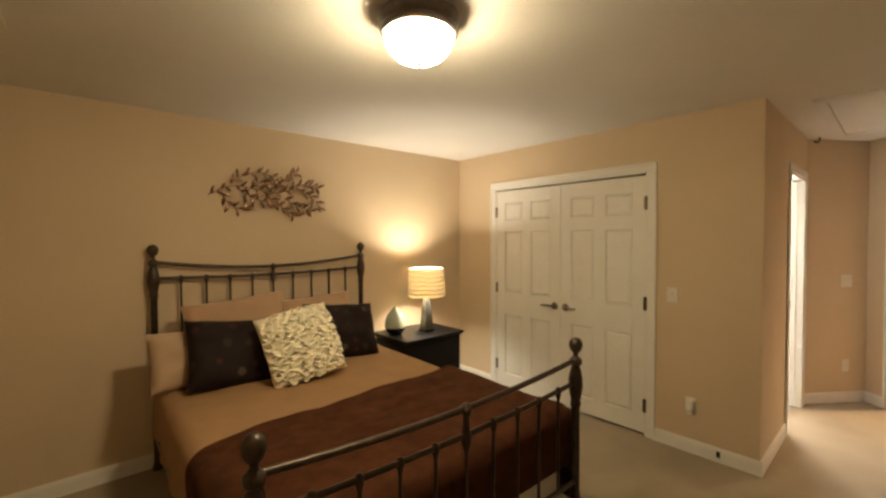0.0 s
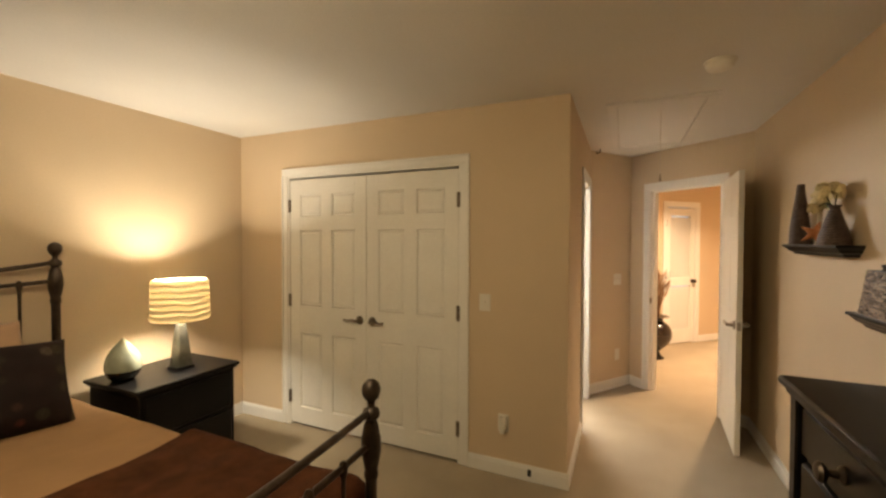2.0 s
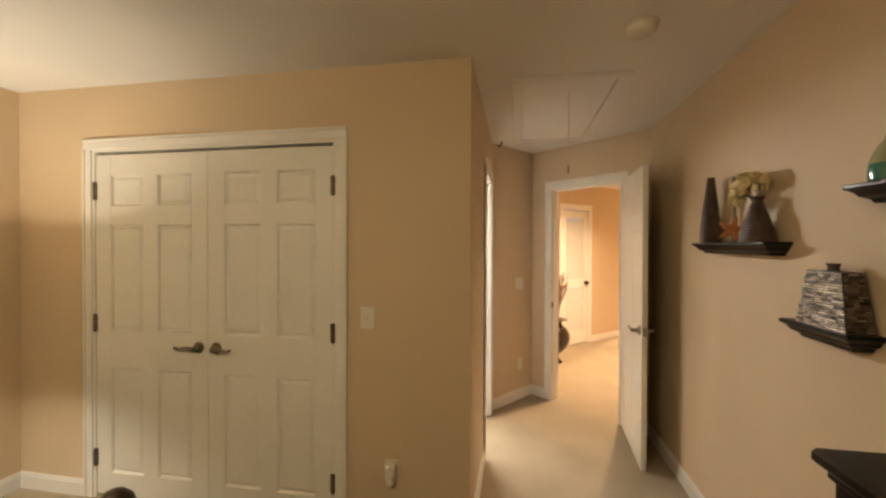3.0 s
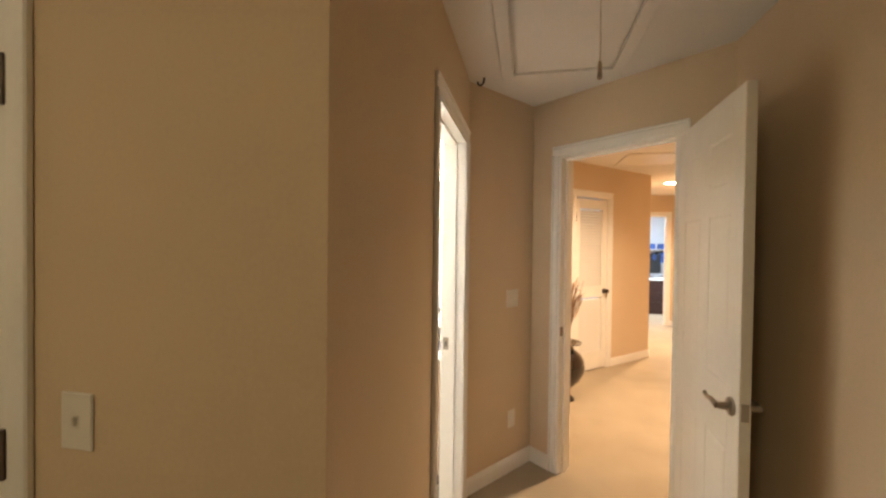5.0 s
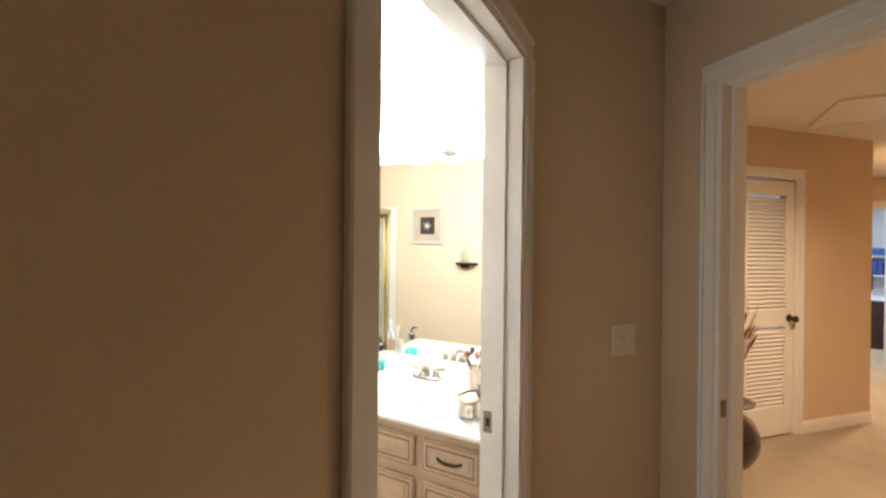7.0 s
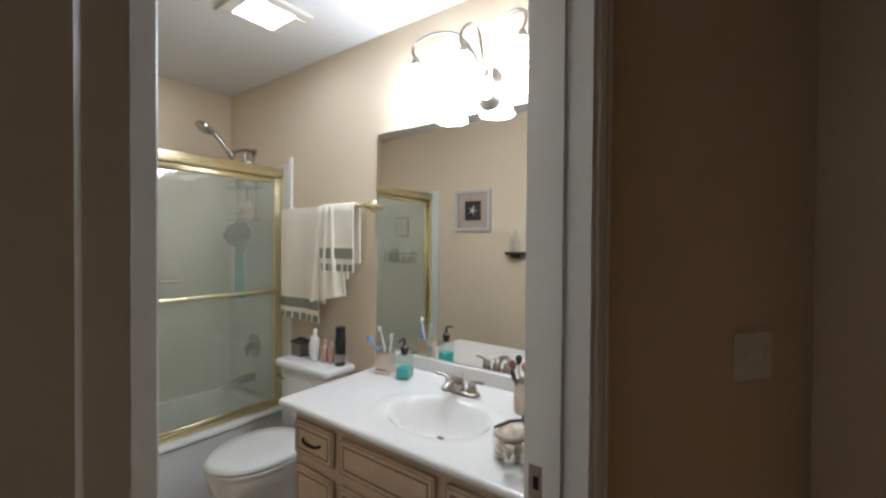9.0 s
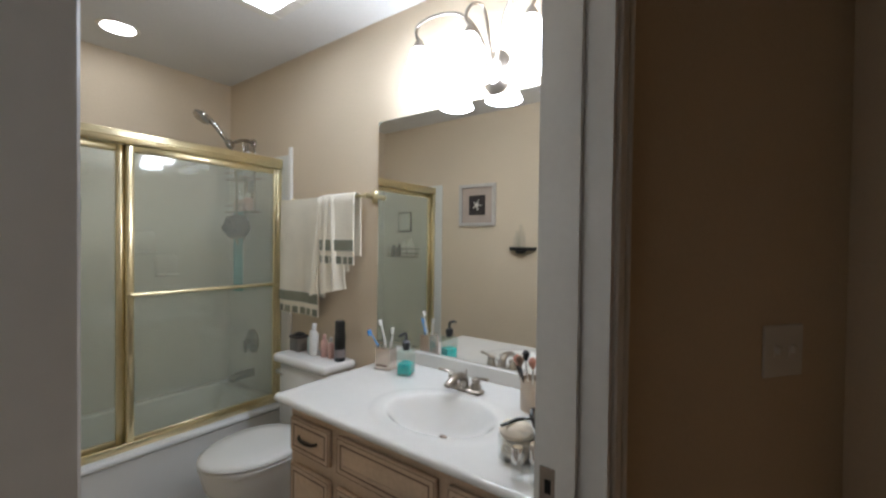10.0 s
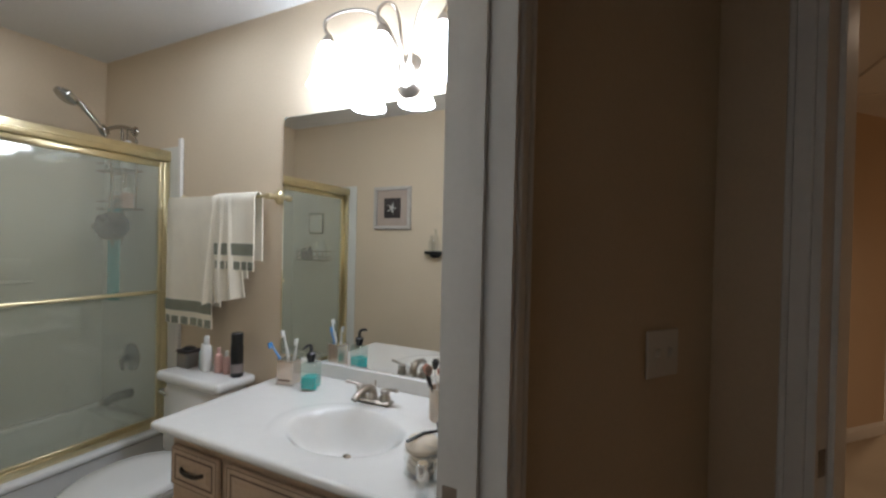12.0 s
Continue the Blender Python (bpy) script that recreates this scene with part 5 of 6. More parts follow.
def toiletry(x, y, z, r, h, m_, cap, label):
    b = thing("toiletry_bottle", pose(x, y, z), label, "bottle", "toiletries")
    part("bottle", lathe([(r * 0.9, 0), (r, 0.004), (r, h * 0.66), (r * 0.7, h * 0.74), (r * 0.45, h * 0.76)], 20), m_, b, smooth=True)
    part("cap", lathe([(r * 0.5, h * 0.76), (r * 0.52, h * 0.97), (r * 0.35, h)], 16), cap, b, smooth=True)
    return b


toiletry(5.675, 2.345, tk, 0.019, 0.120, PALE_BLUE, WHITE_PL, "pale blue toiletry bottle on the toilet tank")
toiletry(5.660, 2.300, tk, 0.024, 0.165, WHITE_PL, WHITE_PL, "white spray bottle on the toilet tank")
toiletry(5.675, 2.235, tk, 0.018, 0.115, PINK, PINK, "pink toiletry bottle on the toilet tank")
toiletry(5.680, 2.185, tk, 0.016, 0.105, PINK, WHITE_PL, "small pink toiletry bottle on the toilet tank")
can = thing("spray_can", pose(5.675, 2.110, tk), "tall black hair spray can on the toilet tank", "spray can")
part("body", lathe([(0.025, 0), (0.027, 0.003), (0.027, 0.135), (0.024, 0.145)], 24), BLACK_PL, can, smooth=True)
part("cap", lathe([(0.0245, 0.145), (0.025, 0.148), (0.025, 0.195), (0.020, 0.200)], 24), BLACK_PL, can, smooth=True)
part("label_band", lathe([(0.0273, 0.02), (0.0273, 0.06)], 24), mat("grey_label_print", (0.25, 0.22, 0.22), 0.4), can)

# ---- towels ----
bar = thing("towel_bar", pose(5.76, 2.30, 1.590), "polished brass towel bar on the wall", "towel bar")
part("rod", tube([(-0.062, -0.345, 0), (-0.062, 0.345, 0)], 0.008, 14), BRASS, bar, smooth=True)
for y in (-0.345, 0.345):
    part("flange", lathe([(0.030, 0), (0.032, 0.004), (0.024, 0.012), (0.012, 0.018), (0.010, 0.052), (0.014, 0.056), (0.014, 0.072), (0.006, 0.076)], 24, pose(0, y, 0, 0, -90, 0)), BRASS, bar, smooth=True)
TERRY = mat("cream_terry_towel", (0.89, 0.83, 0.69), 0.95, var=0.04, scale=9, fine=0.05, fine_scale=380, bump=0.5, bump_scale=420, sheen=0.3)
TERRY_GREY = mat("grey_towel_stripe", (0.255, 0.262, 0.20), 0.9, var=0.08, scale=12, fine=0.08, fine_scale=300, bump=0.6, bump_scale=350)


def towel_sheet(y0, y1, front, back, off, seed, flare=0.0, pleat=0.006, waves=7.0, slant=0.0):
    """A towel folded over the bar: v from the front hem over the bar to the back hem."""
    total = front + back
    r = 0.011 + off

    def fn(u, v):
        s = v * total
        y = y0 + (y1 - y0) * u
        if s < front:
            x, z = -0.062 - r, -(front - s)
            k = (front - s) / front
        else:
            x, z = -0.062 + r, -(s - front)
            k = (s - front) / front
        if abs(s - front) < 0.02:
            a = (s - front) / 0.02 * math.pi / 2
            x, z = -0.062 + r * math.sin(a), r * math.cos(a) - 0.002
        w = pleat * math.sin(u * waves + seed + 0.8 * noise.noise(Vector((u * 3, seed, 1.0)))) * min(1.0, 0.25 + k) + 0.008 * noise.noise(Vector((u * 4, v * 3, seed))) * k
        z += slant * (1 - u) * k
        if s < front:
            x -= (w + pleat) * 0.9
            y += 0.35 * w
        y += flare * k * (u - 0.5)
        return Vector((x, y, z))
    return fn, total


def towel(name, y0, y1, front, back, off, seed, label, flare=0.0, stripes=True, pleat=0.006, waves=7.0, slant=0.0):
    t = thing(name, pose(5.76, 0, 1.590), label, "towel", "striped towels")
    fn, total = towel_sheet(y0, y1, front, back, off, seed, flare, pleat, waves, slant)
    part("cloth", thick(grid(fn, 60, 60), 0.005), TERRY, t, smooth=60)
    # one full band, and below it a band woven in blocks
    bands = [(0.0, 1.0, 0.068, 0.122)] + [(k / 6 + 0.012, k / 6 + 0.132, 0.004, 0.040) for k in range(6)]
    for u0, u1, a, b in bands if stripes else ():
        def strip(u, v, u0=u0, u1=u1, a=a, b=b):
            return fn(u0 + (u1 - u0) * u, (a + (b - a) * v) / total) + Vector((-0.0045, 0, 0))
        part("stripe", thick(grid(strip, 48 if u1 - u0 > 0.5 else 10, 3), 0.002), TERRY_GREY, t, "grey green woven stripe", smooth=60)
    return t


towel("bath_towel", 2.290, 2.640, 0.620, 0.520, 0.004, 1.0, "cream bath towel with grey stripes hanging on the bar", 0.02, pleat=0.007, waves=9.0)
towel("bath_towel", 2.150, 2.300, 0.515, 0.420, 0.002, 4.0, "gathered cream towel corner hanging on the bar", 0.14, False, pleat=0.014, waves=19.0, slant=0.06)
towel("hand_towel", 2.015, 2.275, 0.335, 0.290, 0.009, 2.5, "small cream hand towel with grey stripes on the bar", 0.01, pleat=0.004, waves=8.0)

# ---- tub, surround, shower doors ----
TUB = mat("white_tub_enamel", (0.78, 0.79, 0.78), 0.2, var=0.02, scale=3, coat=0.3)
tub = thing("bathtub", pose(4.24, 2.70, 0), "white bathtub behind sliding glass doors", "bathtub")
part("apron", boxes((0.002, 1.518, 0.0, 0.05, 0.006, 0.372, 0.004)), TUB, tub)
part("front_rim", boxes((0.002, 1.518, -0.012, 0.115, 0.372, 0.402, 0.010)), TUB, tub, smooth=50)
part("back_rim", boxes((0.002, 1.518, 0.635, 0.698, 0.372, 0.402, 0.008)), TUB, tub, smooth=50)
part("end_rim", boxes((0.002, 0.10, 0.115, 0.635, 0.372, 0.402, 0.008)), TUB, tub, smooth=50)
part("end_rim", boxes((1.42, 1.518, 0.115, 0.635, 0.372, 0.402, 0.008)), TUB, tub, smooth=50)


def well(u, v):
    a = 2 * math.pi * u
    k = v
    hx, hy = 0.665 - 0.10 * k, 0.265 - 0.07 * k
    n = 0.25
    c, s = math.cos(a), math.sin(a)
    return Vector((0.76 + hx * (abs(c) ** n) * (1 if c > 0 else -1), 0.375 + hy * (abs(s) ** n) * (1 if s > 0 else -1), 0.395 - 0.32 * k))


part("well", grid(well, 64, 8, close_u=True), TUB, tub, smooth=60)
part("floor_pan", boxes((0.17, 1.35, 0.16, 0.59, 0.060, 0.078)), TUB, tub)
SURROUND = mat("white_fibreglass_surround", (0.70, 0.70, 0.66), 0.3, var=0.02, scale=3)
sur = thing("tub_surround", pose(4.24, 2.70, 0), "off-white fibreglass tub surround on the walls", "tub surround", kind="structure")
part("back_panel", boxes((0.002, 1.518, 0.688, 0.6985, 0.402, 1.880, 0.003)), SURROUND, sur)
part("side_panel", boxes((0.0015, 0.012, -0.03, 0.688, 0.402, 1.880, 0.003)), SURROUND, sur)
part("side_panel", boxes((1.508, 1.5185, -0.03, 0.688, 0.402, 1.880, 0.003)), SURROUND, sur)
part("edge_trim", boxes((1.500, 1.5185, -0.055, -0.03, 0.0, 1.920, 0.003)), TRIM, sur)
for x, z, w in ((0.98, 1.28, 0.16), (1.12, 1.14, 0.12)):
    part("soap_shelf", boxes((x - w / 2, x + w / 2, 0.640, 0.688, z, z + 0.018, 0.006), (x - w / 2, x + w / 2, 0.678, 0.688, z, z + 0.13, 0.003)), SURROUND, sur, smooth=50)

PANE = thin_glass("hazy_shower_glass", (0.95, 0.96, 0.90), 0.05, 0.05, 0.21)
doors = thing("shower_doors", pose(4.24, 2.77, 0), "brass-framed sliding glass shower doors on the tub", "shower door")
part("header", boxes((0.013, 1.507, -0.030, 0.030, 1.800, 1.812, 0.002), (0.013, 1.507, -0.034, -0.026, 1.800, 1.852, 0.003), (0.013, 1.507, 0.026, 0.034, 1.800, 1.852, 0.003), (0.013, 1.507, -0.034, 0.034, 1.846, 1.857, 0.003),
                       (0.013, 1.507, -0.038, -0.033, 1.822, 1.832, 0.002)),
     BRASS, doors, smooth=50)
part("bottom_track", boxes((0.013, 1.507, -0.030, 0.030, 0.402, 0.412, 0.002), (0.013, 1.507, -0.030, -0.022, 0.412, 0.436, 0.002), (0.013, 1.507, 0.022, 0.030, 0.412, 0.430, 0.002)), BRASS, doors, smooth=50)
for x in (0.013, 1.477):
    part("wall_jamb", boxes((x, x + 0.030, -0.026, 0.026, 0.412, 1.800, 0.003)), BRASS, doors, smooth=50)


def sliding_panel(x0, x1, y, st0, st1):
    g = part("pane", boxes((x0 + 0.01, x1 - 0.01, y - 0.003, y + 0.003, 0.425, 1.79)), PANE, doors, "hazy safety glass")
    for a, b in ((x0, x0 + st0), (x1 - st1, x1)):
        part("stile", boxes((a, b, y - 0.012, y + 0.012, 0.418, 1.798, 0.003)), BRASS, g, smooth=50)
    part("rail", boxes((x0 + st0, x1 - st1, y - 0.010, y + 0.010, 1.765, 1.798, 0.003)), BRASS, g, smooth=50)
    part("rail", boxes((x0 + st0, x1 - st1, y - 0.010, y + 0.010, 0.418, 0.452, 0.003)), BRASS, g, smooth=50)
    return g


p1 = sliding_panel(0.738, 1.478, -0.013, 0.030, 0.020)
p2 = sliding_panel(0.045, 0.744, 0.014, 0.024, 0.036)
part("towel_rod", tube([(0.746, -0.050, 1.115), (1.472, -0.050, 1.115)], 0.0095, 14), BRASS, p1, "slim brass towel rod", smooth=True)
for x in (0.752, 1.468):
    part("rod_post", tube([(x, -0.024, 1.115), (x, -0.056, 1.115)], 0.008, 12), BRASS, p1, smooth=True)

# shower fittings and caddy
SHOWER_CHROME = mat("worn_chrome", (0.40, 0.38, 0.35), 0.16, 1.0, var=0.15, scale=25)
head = thing("hand_shower", pose(5.76, 3.09, 2.0), "chrome hand shower on its arm", "hand shower")
part("flange", lathe([(0.030, 0), (0.028, 0.008), (0.012, 0.012)], 20, pose(0, 0, 0, 0, -90, 0)), SHOWER_CHROME, head, smooth=True)
part("arm", tube([(0, 0, 0), (-0.05, 0, 0.012), (-0.10, 0, 0.0), (-0.16, -0.005, -0.035)], 0.011, 12, smooth=2), SHOWER_CHROME, head, smooth=True)
part("holder", lathe([(0.018, -0.025), (0.022, -0.01), (0.022, 0.015), (0.014, 0.028)], 16, pose(-0.16, -0.005, -0.035, 0, -30, 0)), SHOWER_CHROME, head, smooth=True)
part("wand", tube([(-0.155, -0.005, -0.05), (-0.20, -0.005, 0.01), (-0.255, 0, 0.075), (-0.30, 0.002, 0.105)], [0.011, 0.012, 0.013, 0.018], 12, smooth=2), SHOWER_CHROME, head, smooth=True)
part("spray_head", lathe([(0.014, 0.026), (0.038, 0.014), (0.052, 0.0), (0.051, -0.012), (0.042, -0.017)], 28, pose(-0.315, 0.003, 0.100, 0, 35, 0)), SHOWER_CHROME, head, smooth=True)
part("hose", tube([(-0.15, -0.005, -0.06), (-0.11, -0.012, -0.30), (-0.13, -0.010, -0.62), (-0.07, 0.0, -0.70), (-0.05, 0.008, -0.45), (-0.06, 0.006, -0.10), (-0.07, 0.0, 0.0)], 0.007, 10, smooth=3), SHOWER_CHROME, head, "flexible chrome hose", smooth=True)
caddy = thing("shower_caddy", pose(5.745, 3.09, 1.50), "wire shower caddy hanging from the shower arm", "shower caddy")
for z in (0.26, 0.05):
    for y in (-0.12, 0.12):
        part("wire", tube([(-0.005, y, z), (-0.11, y, z)], 0.0042, 6), SHOWER_CHROME, caddy)
    for x in (-0.005, -0.04, -0.075, -0.11):
        part("wire", tube([(x, -0.12, z), (x, 0.12, z)], 0.0042, 6), SHOWER_CHROME, caddy)
    part("wire", tube([(-0.11, -0.12, z + 0.04), (-0.11, 0.12, z + 0.04)], 0.0042, 6), SHOWER_CHROME, caddy)
for y in (-0.05, 0.05):
    part("hanger", tube([(-0.005, y, 0.05), (-0.005, y, 0.44), (-0.02, y * 0.3, 0.50)], 0.0042, 6), SHOWER_CHROME, caddy)
TEAL_CLOTH = mat("teal_bath_cloth", (0.05, 0.36, 0.40), 0.9, var=0.1, scale=12, bump=0.5)
toiletry(5.69, 3.03, 1.767, 0.032, 0.16, WHITE_PL, WHITE_PL, "white shampoo bottle in the shower caddy")
toiletry(5.69, 3.12, 1.767, 0.030, 0.14, mat("grey_green_bottle", (0.35, 0.42, 0.38), 0.35), WHITE_PL, "grey green shampoo bottle in the shower caddy")
toiletry(5.69, 3.03, 1.557, 0.030, 0.11, PINK, WHITE_PL, "pink shower bottle in the shower caddy")
toiletry(5.69, 3.14, 1.557, 0.032, 0.10, BEIGE_CERAMIC, WHITE_PL, "beige shower bottle in the shower caddy")
solo("bath_cloth", thick(grid(lambda u, v: Vector((-0.09 + 0.012 * math.sin(u * 8), 0.005 + 0.13 * (u - 0.5), 0.046 - 0.50 * v)), 12, 12), 0.005), TEAL_CLOTH, pose(5.745, 3.09, 1.50), "teal bath cloth hanging from the caddy",
     "bath cloth", smooth=60)
bm = bmesh.new()
bmesh.ops.create_icosphere(bm, subdivisions=4, radius=0.075)
for v in bm.verts:
    v.co *= 1 + 0.22 * noise.noise(v.co * 55) + 0.10 * noise.noise(v.co * 130)
solo("bath_puff", bm, mat("dark_grey_puff", (0.03, 0.028, 0.03), 0.9, var=0.3, scale=40), pose(5.625, 3.04, 1.455), "dark grey mesh bath puff hanging from the caddy", "bath puff", smooth=60)
solo("puff_cord", tube([(0, 0, 0), (0.02, 0.01, 0.09)], 0.0025, 6), BLACK_PL, pose(5.625, 3.04, 1.500), "thin cord of the bath puff", "cord")
DARK_CHROME = mat("dark_chrome", (0.20, 0.20, 0.19), 0.25, 0.8, var=0.1)
valve = thing("shower_valve", pose(5.748, 3.07, 0.715), "round chrome shower valve", "valve")
part("plate", lathe([(0.078, 0), (0.076, 0.006), (0.05, 0.010), (0.030, 0.016)], 28, pose(0, 0, 0, 0, -90, 0)), DARK_CHROME, valve, smooth=True)
part("handle", tube([(-0.015, 0, 0), (-0.055, 0, 0), (-0.062, -0.02, -0.035), (-0.062, -0.03, -0.06)], [0.022, 0.020, 0.010, 0.008], 14, smooth=1), DARK_CHROME, valve, smooth=True)
solo("tub_spout", tube([(0, 0, 0), (-0.08, 0, 0), (-0.125, 0, -0.008), (-0.135, 0, -0.030)], [0.026, 0.026, 0.024, 0.020], 16, smooth=1), DARK_CHROME, pose(5.748, 3.07, 0.510), "curved chrome tub spout on the shower wall", "tub spout", smooth=True)
# on the far wall of the shower, seen in the mirror
smir = thing("shaving_mirror", pose(4.252, 3.10, 1.56), "small square shaving mirror in the shower", "mirror")
part("frame", boxes((0, 0.014, -0.085, 0.085, -0.095, 0.095, 0.006)), MESH_BLACK, smir)
part("glass", boxes((0.014, 0.016, -0.070, 0.070, -0.080, 0.080)), MIRROR, smir)
cad2 = thing("corner_caddy", pose(4.252, 3.08, 1.235), "dark wire shower basket with bottles", "shower caddy")
for x in (0.004, 0.035, 0.07, 0.11):
    part("wire", tube([(x, -0.15, 0), (x, 0.15, 0)], 0.0045, 6), MESH_BLACK, cad2)
for z in (0.03, 0.075):
    part("wire", tube([(0.0, -0.15, z), (0.11, -0.15, z), (0.11, 0.15, z), (0.0, 0.15, z)], 0.0045, 6), MESH_BLACK, cad2)
for y in (-0.15, -0.09, -0.03, 0.03, 0.09, 0.15):
    part("wire", tube([(0.11, y, 0.0), (0.11, y, 0.075)], 0.0035, 6), MESH_BLACK, cad2)
toiletry(4.305, 2.985, 1.240, 0.036, 0.17, WHITE_PL, WHITE_PL, "white bottle in the dark wire basket")
toiletry(4.305, 3.060, 1.240, 0.034, 0.15, WHITE_PL, WHITE_PL, "short white bottle in the dark wire basket")
toiletry(4.305, 3.130, 1.240, 0.030, 0.11, BLACK_PL, BLACK_PL, "black bottle in the dark wire basket")
toiletry(4.305, 3.195, 1.240, 0.030, 0.10, BLACK_PL, BLACK_PL, "black bottle in the dark wire basket")

# ---- picture and ledge on the west wall ----
FRAME_PAINT = mat("silver_washed_frame", (0.52, 0.49, 0.45), 0.4, 0.0, var=0.08, scale=20)
MAT_BOARD = mat("rose_beige_mat", (0.44, 0.36, 0.30), 0.8, var=0.04)
INK = mat("dark_brown_board", (0.03, 0.022, 0.02), 0.7, var=0.15)
STAR_WHITE = mat("white_starfish", (0.74, 0.72, 0.68), 0.8, var=0.08, scale=50, bump=0.6)
pic = thing("framed_picture", pose(4.24, 2.305, 1.685), "framed white starfish on a dark brown board", "picture")
fw = 0.175
for r in ((-fw, fw, fw - 0.028, fw), (-fw, fw, -fw, -fw + 0.028), (-fw, -fw + 0.028, -fw + 0.028, fw - 0.028), (fw - 0.028, fw, -fw + 0.028, fw - 0.028)):
    part("frame", boxes((0.0, 0.028, *r, 0.004)), FRAME_PAINT, pic)
part("mat_board", boxes((0.002, 0.010, -fw + 0.028, fw - 0.028, -fw + 0.028, fw - 0.028)), MAT_BOARD, pic, "beige mat board")
part("dark_board", boxes((0.010, 0.014, -0.078, 0.078, -0.082, 0.082)), INK, pic, "dark brown board")
part("starfish", starfish(0.070, 0.012, inner=0.17), STAR_WHITE, pic, "small white starfish", at=pose(0.018, 0, 0, 90, 0, 90) @ pose(0, 0, 0, 0, 0, 20))
sc = thing("candle_ledge", pose(4.24, 1.885, 1.330), "small black iron wall ledge", "wall ledge")
bm = bmesh.new()
pts = [(0.10 * math.sin(math.pi * k / 14), 0.105 * math.cos(math.pi * k / 14)) for k in range(15)]
lo = [bm.verts.new((x, y, -0.012)) for x, y in pts]
hi = [bm.verts.new((x * 1.05, y * 1.05, 0.012)) for x, y in pts]
bm.faces.new(lo[::-1])
bm.faces.new(hi)
for k in range(14):
    bm.faces.new((lo[k], lo[k + 1], hi[k + 1], hi[k]))
part("bracket", bm, BLACK_METAL, sc)
part("under_bracket", lathe([(0.030, -0.036), (0.036, -0.032), (0.046, -0.0125)], 16, pose(0.047, 0, 0)), BLACK_METAL, sc)
vial = thing("glass_bottle", pose(4.285, 1.885, 1.3425), "clear glass bottle on the black ledge", "bottle")
part("glass", lathe([(0.030, 0), (0.034, 0.004), (0.034, 0.085), (0.018, 0.115), (0.012, 0.125), (0.012, 0.165), (0.016, 0.170), (0.009, 0.171)], 24), CLEAR, vial, smooth=True)
vial2 = thing("glass_bottle", pose(4.275, 1.925, 1.3425), "small clear glass bottle on the black ledge", "bottle")
part("glass", lathe([(0.024, 0), (0.027, 0.004), (0.027, 0.07), (0.012, 0.09), (0.010, 0.12), (0.013, 0.124), (0.007, 0.125)], 20), CLEAR, vial2, smooth=True)

# ---- bathroom lamps ----
BATH_GLASS = glow("lit_bath_shade_glass", BATH_LIGHT, BATH_SHADE_POWER)
sconce = thing("vanity_light", pose(5.76, 1.285, 2.035), "three-arm nickel vanity light with lit bell shades", "wall lamp")
part("back_plate", lathe([(0.062, 0), (0.064, 0.006), (0.055, 0.014), (0.052, 0.018), (0.040, 0.024), (0.037, 0.030), (0.014, 0.036)], 36, Matrix.Diagonal((1, 1, 1.35, 1)) @ pose(0, 0, 0, 0, -90, 0)), NICKEL, sconce,
     "brushed nickel stepped back plate", smooth=True)
for k, dy in enumerate((0.282, 0.040, -0.205)):
    top = 0.130 - 0.012 * k
    sg = 1 if dy > 0 else -1
    m = abs(dy)
    arm = part("arm", tube([(-0.030, 0.012 * sg, 0.02), (-0.045, dy * 0.12 + 0.01 * sg, 0.13), (-0.075, dy * 0.38, top + 0.105), (-0.115, dy * 0.75, top + 0.115), (-0.142, dy + 0.012 * sg, top + 0.085), (-0.145, dy + 0.018 * sg, top + 0.045),
                            (-0.142, dy, top + 0.018), (-0.140, dy - 0.012 * sg, top + 0.012)], 0.0065, 10, smooth=3), NICKEL, sconce, smooth=True)
    part("socket_cap", lathe([(0.006, top + 0.022), (0.012, top + 0.016), (0.020, top + 0.002), (0.028, top - 0.014), (0.026, top - 0.016)], 20, pose(-0.140, dy, 0)), NICKEL, arm, smooth=True)
    part("bell_shade", lathe([(0.024, top - 0.016), (0.034, top - 0.030), (0.042, top - 0.060), (0.048, top - 0.100), (0.058, top - 0.140), (0.072, top - 0.172), (0.076, top - 0.180), (0.070, top - 0.178), (0.020, top - 0.150)], 32,
                             pose(-0.140, dy, 0)), BATH_GLASS, arm, "lit white glass bell shade", smooth=True)
fan = thing("fan_light", pose(5.305, 2.190, H), "square white bathroom fan with a lit lens", "ceiling lamp")
part("grille", boxes((-0.150, 0.150, -0.150, -0.095, -0.016, 0, 0.004), (-0.150, 0.150, 0.095, 0.150, -0.016, 0, 0.004), (-0.150, -0.095, -0.095, 0.095, -0.016, 0, 0.004), (0.095, 0.150, -0.095, 0.095, -0.016, 0, 0.004)), WHITE_PLASTIC, fan)
part("lens", boxes((-0.094, 0.094, -0.094, 0.094, -0.014, -0.002, 0.003)), glow("lit_fan_lens", (1.0, 0.98, 0.94), 200.0), fan, "lit square lens")


def can_light(name, x, y, m_, label, r=0.072):
    c = thing(name, pose(x, y, H), label, "ceiling lamp", "recessed ceiling lamps")
    part("ring", lathe([(r, -0.001), (r + 0.001, -0.005), (r + 0.014, -0.006), (r + 0.018, -0.001), (r + 0.016, 0.0)], 36), WHITE_PLASTIC, c, "white trim ring", smooth=True)
    part("lens", lathe([(r * 0.2, -0.006), (r * 0.98, -0.003), (r, -0.001)], 36), m_, c, "lit lens", smooth=True)
    return c


can_light("recessed_light", 5.035, 3.07, glow("lit_shower_lens", (1.0, 0.92, 0.80), 220.0), "recessed ceiling lamp above the tub, lit")

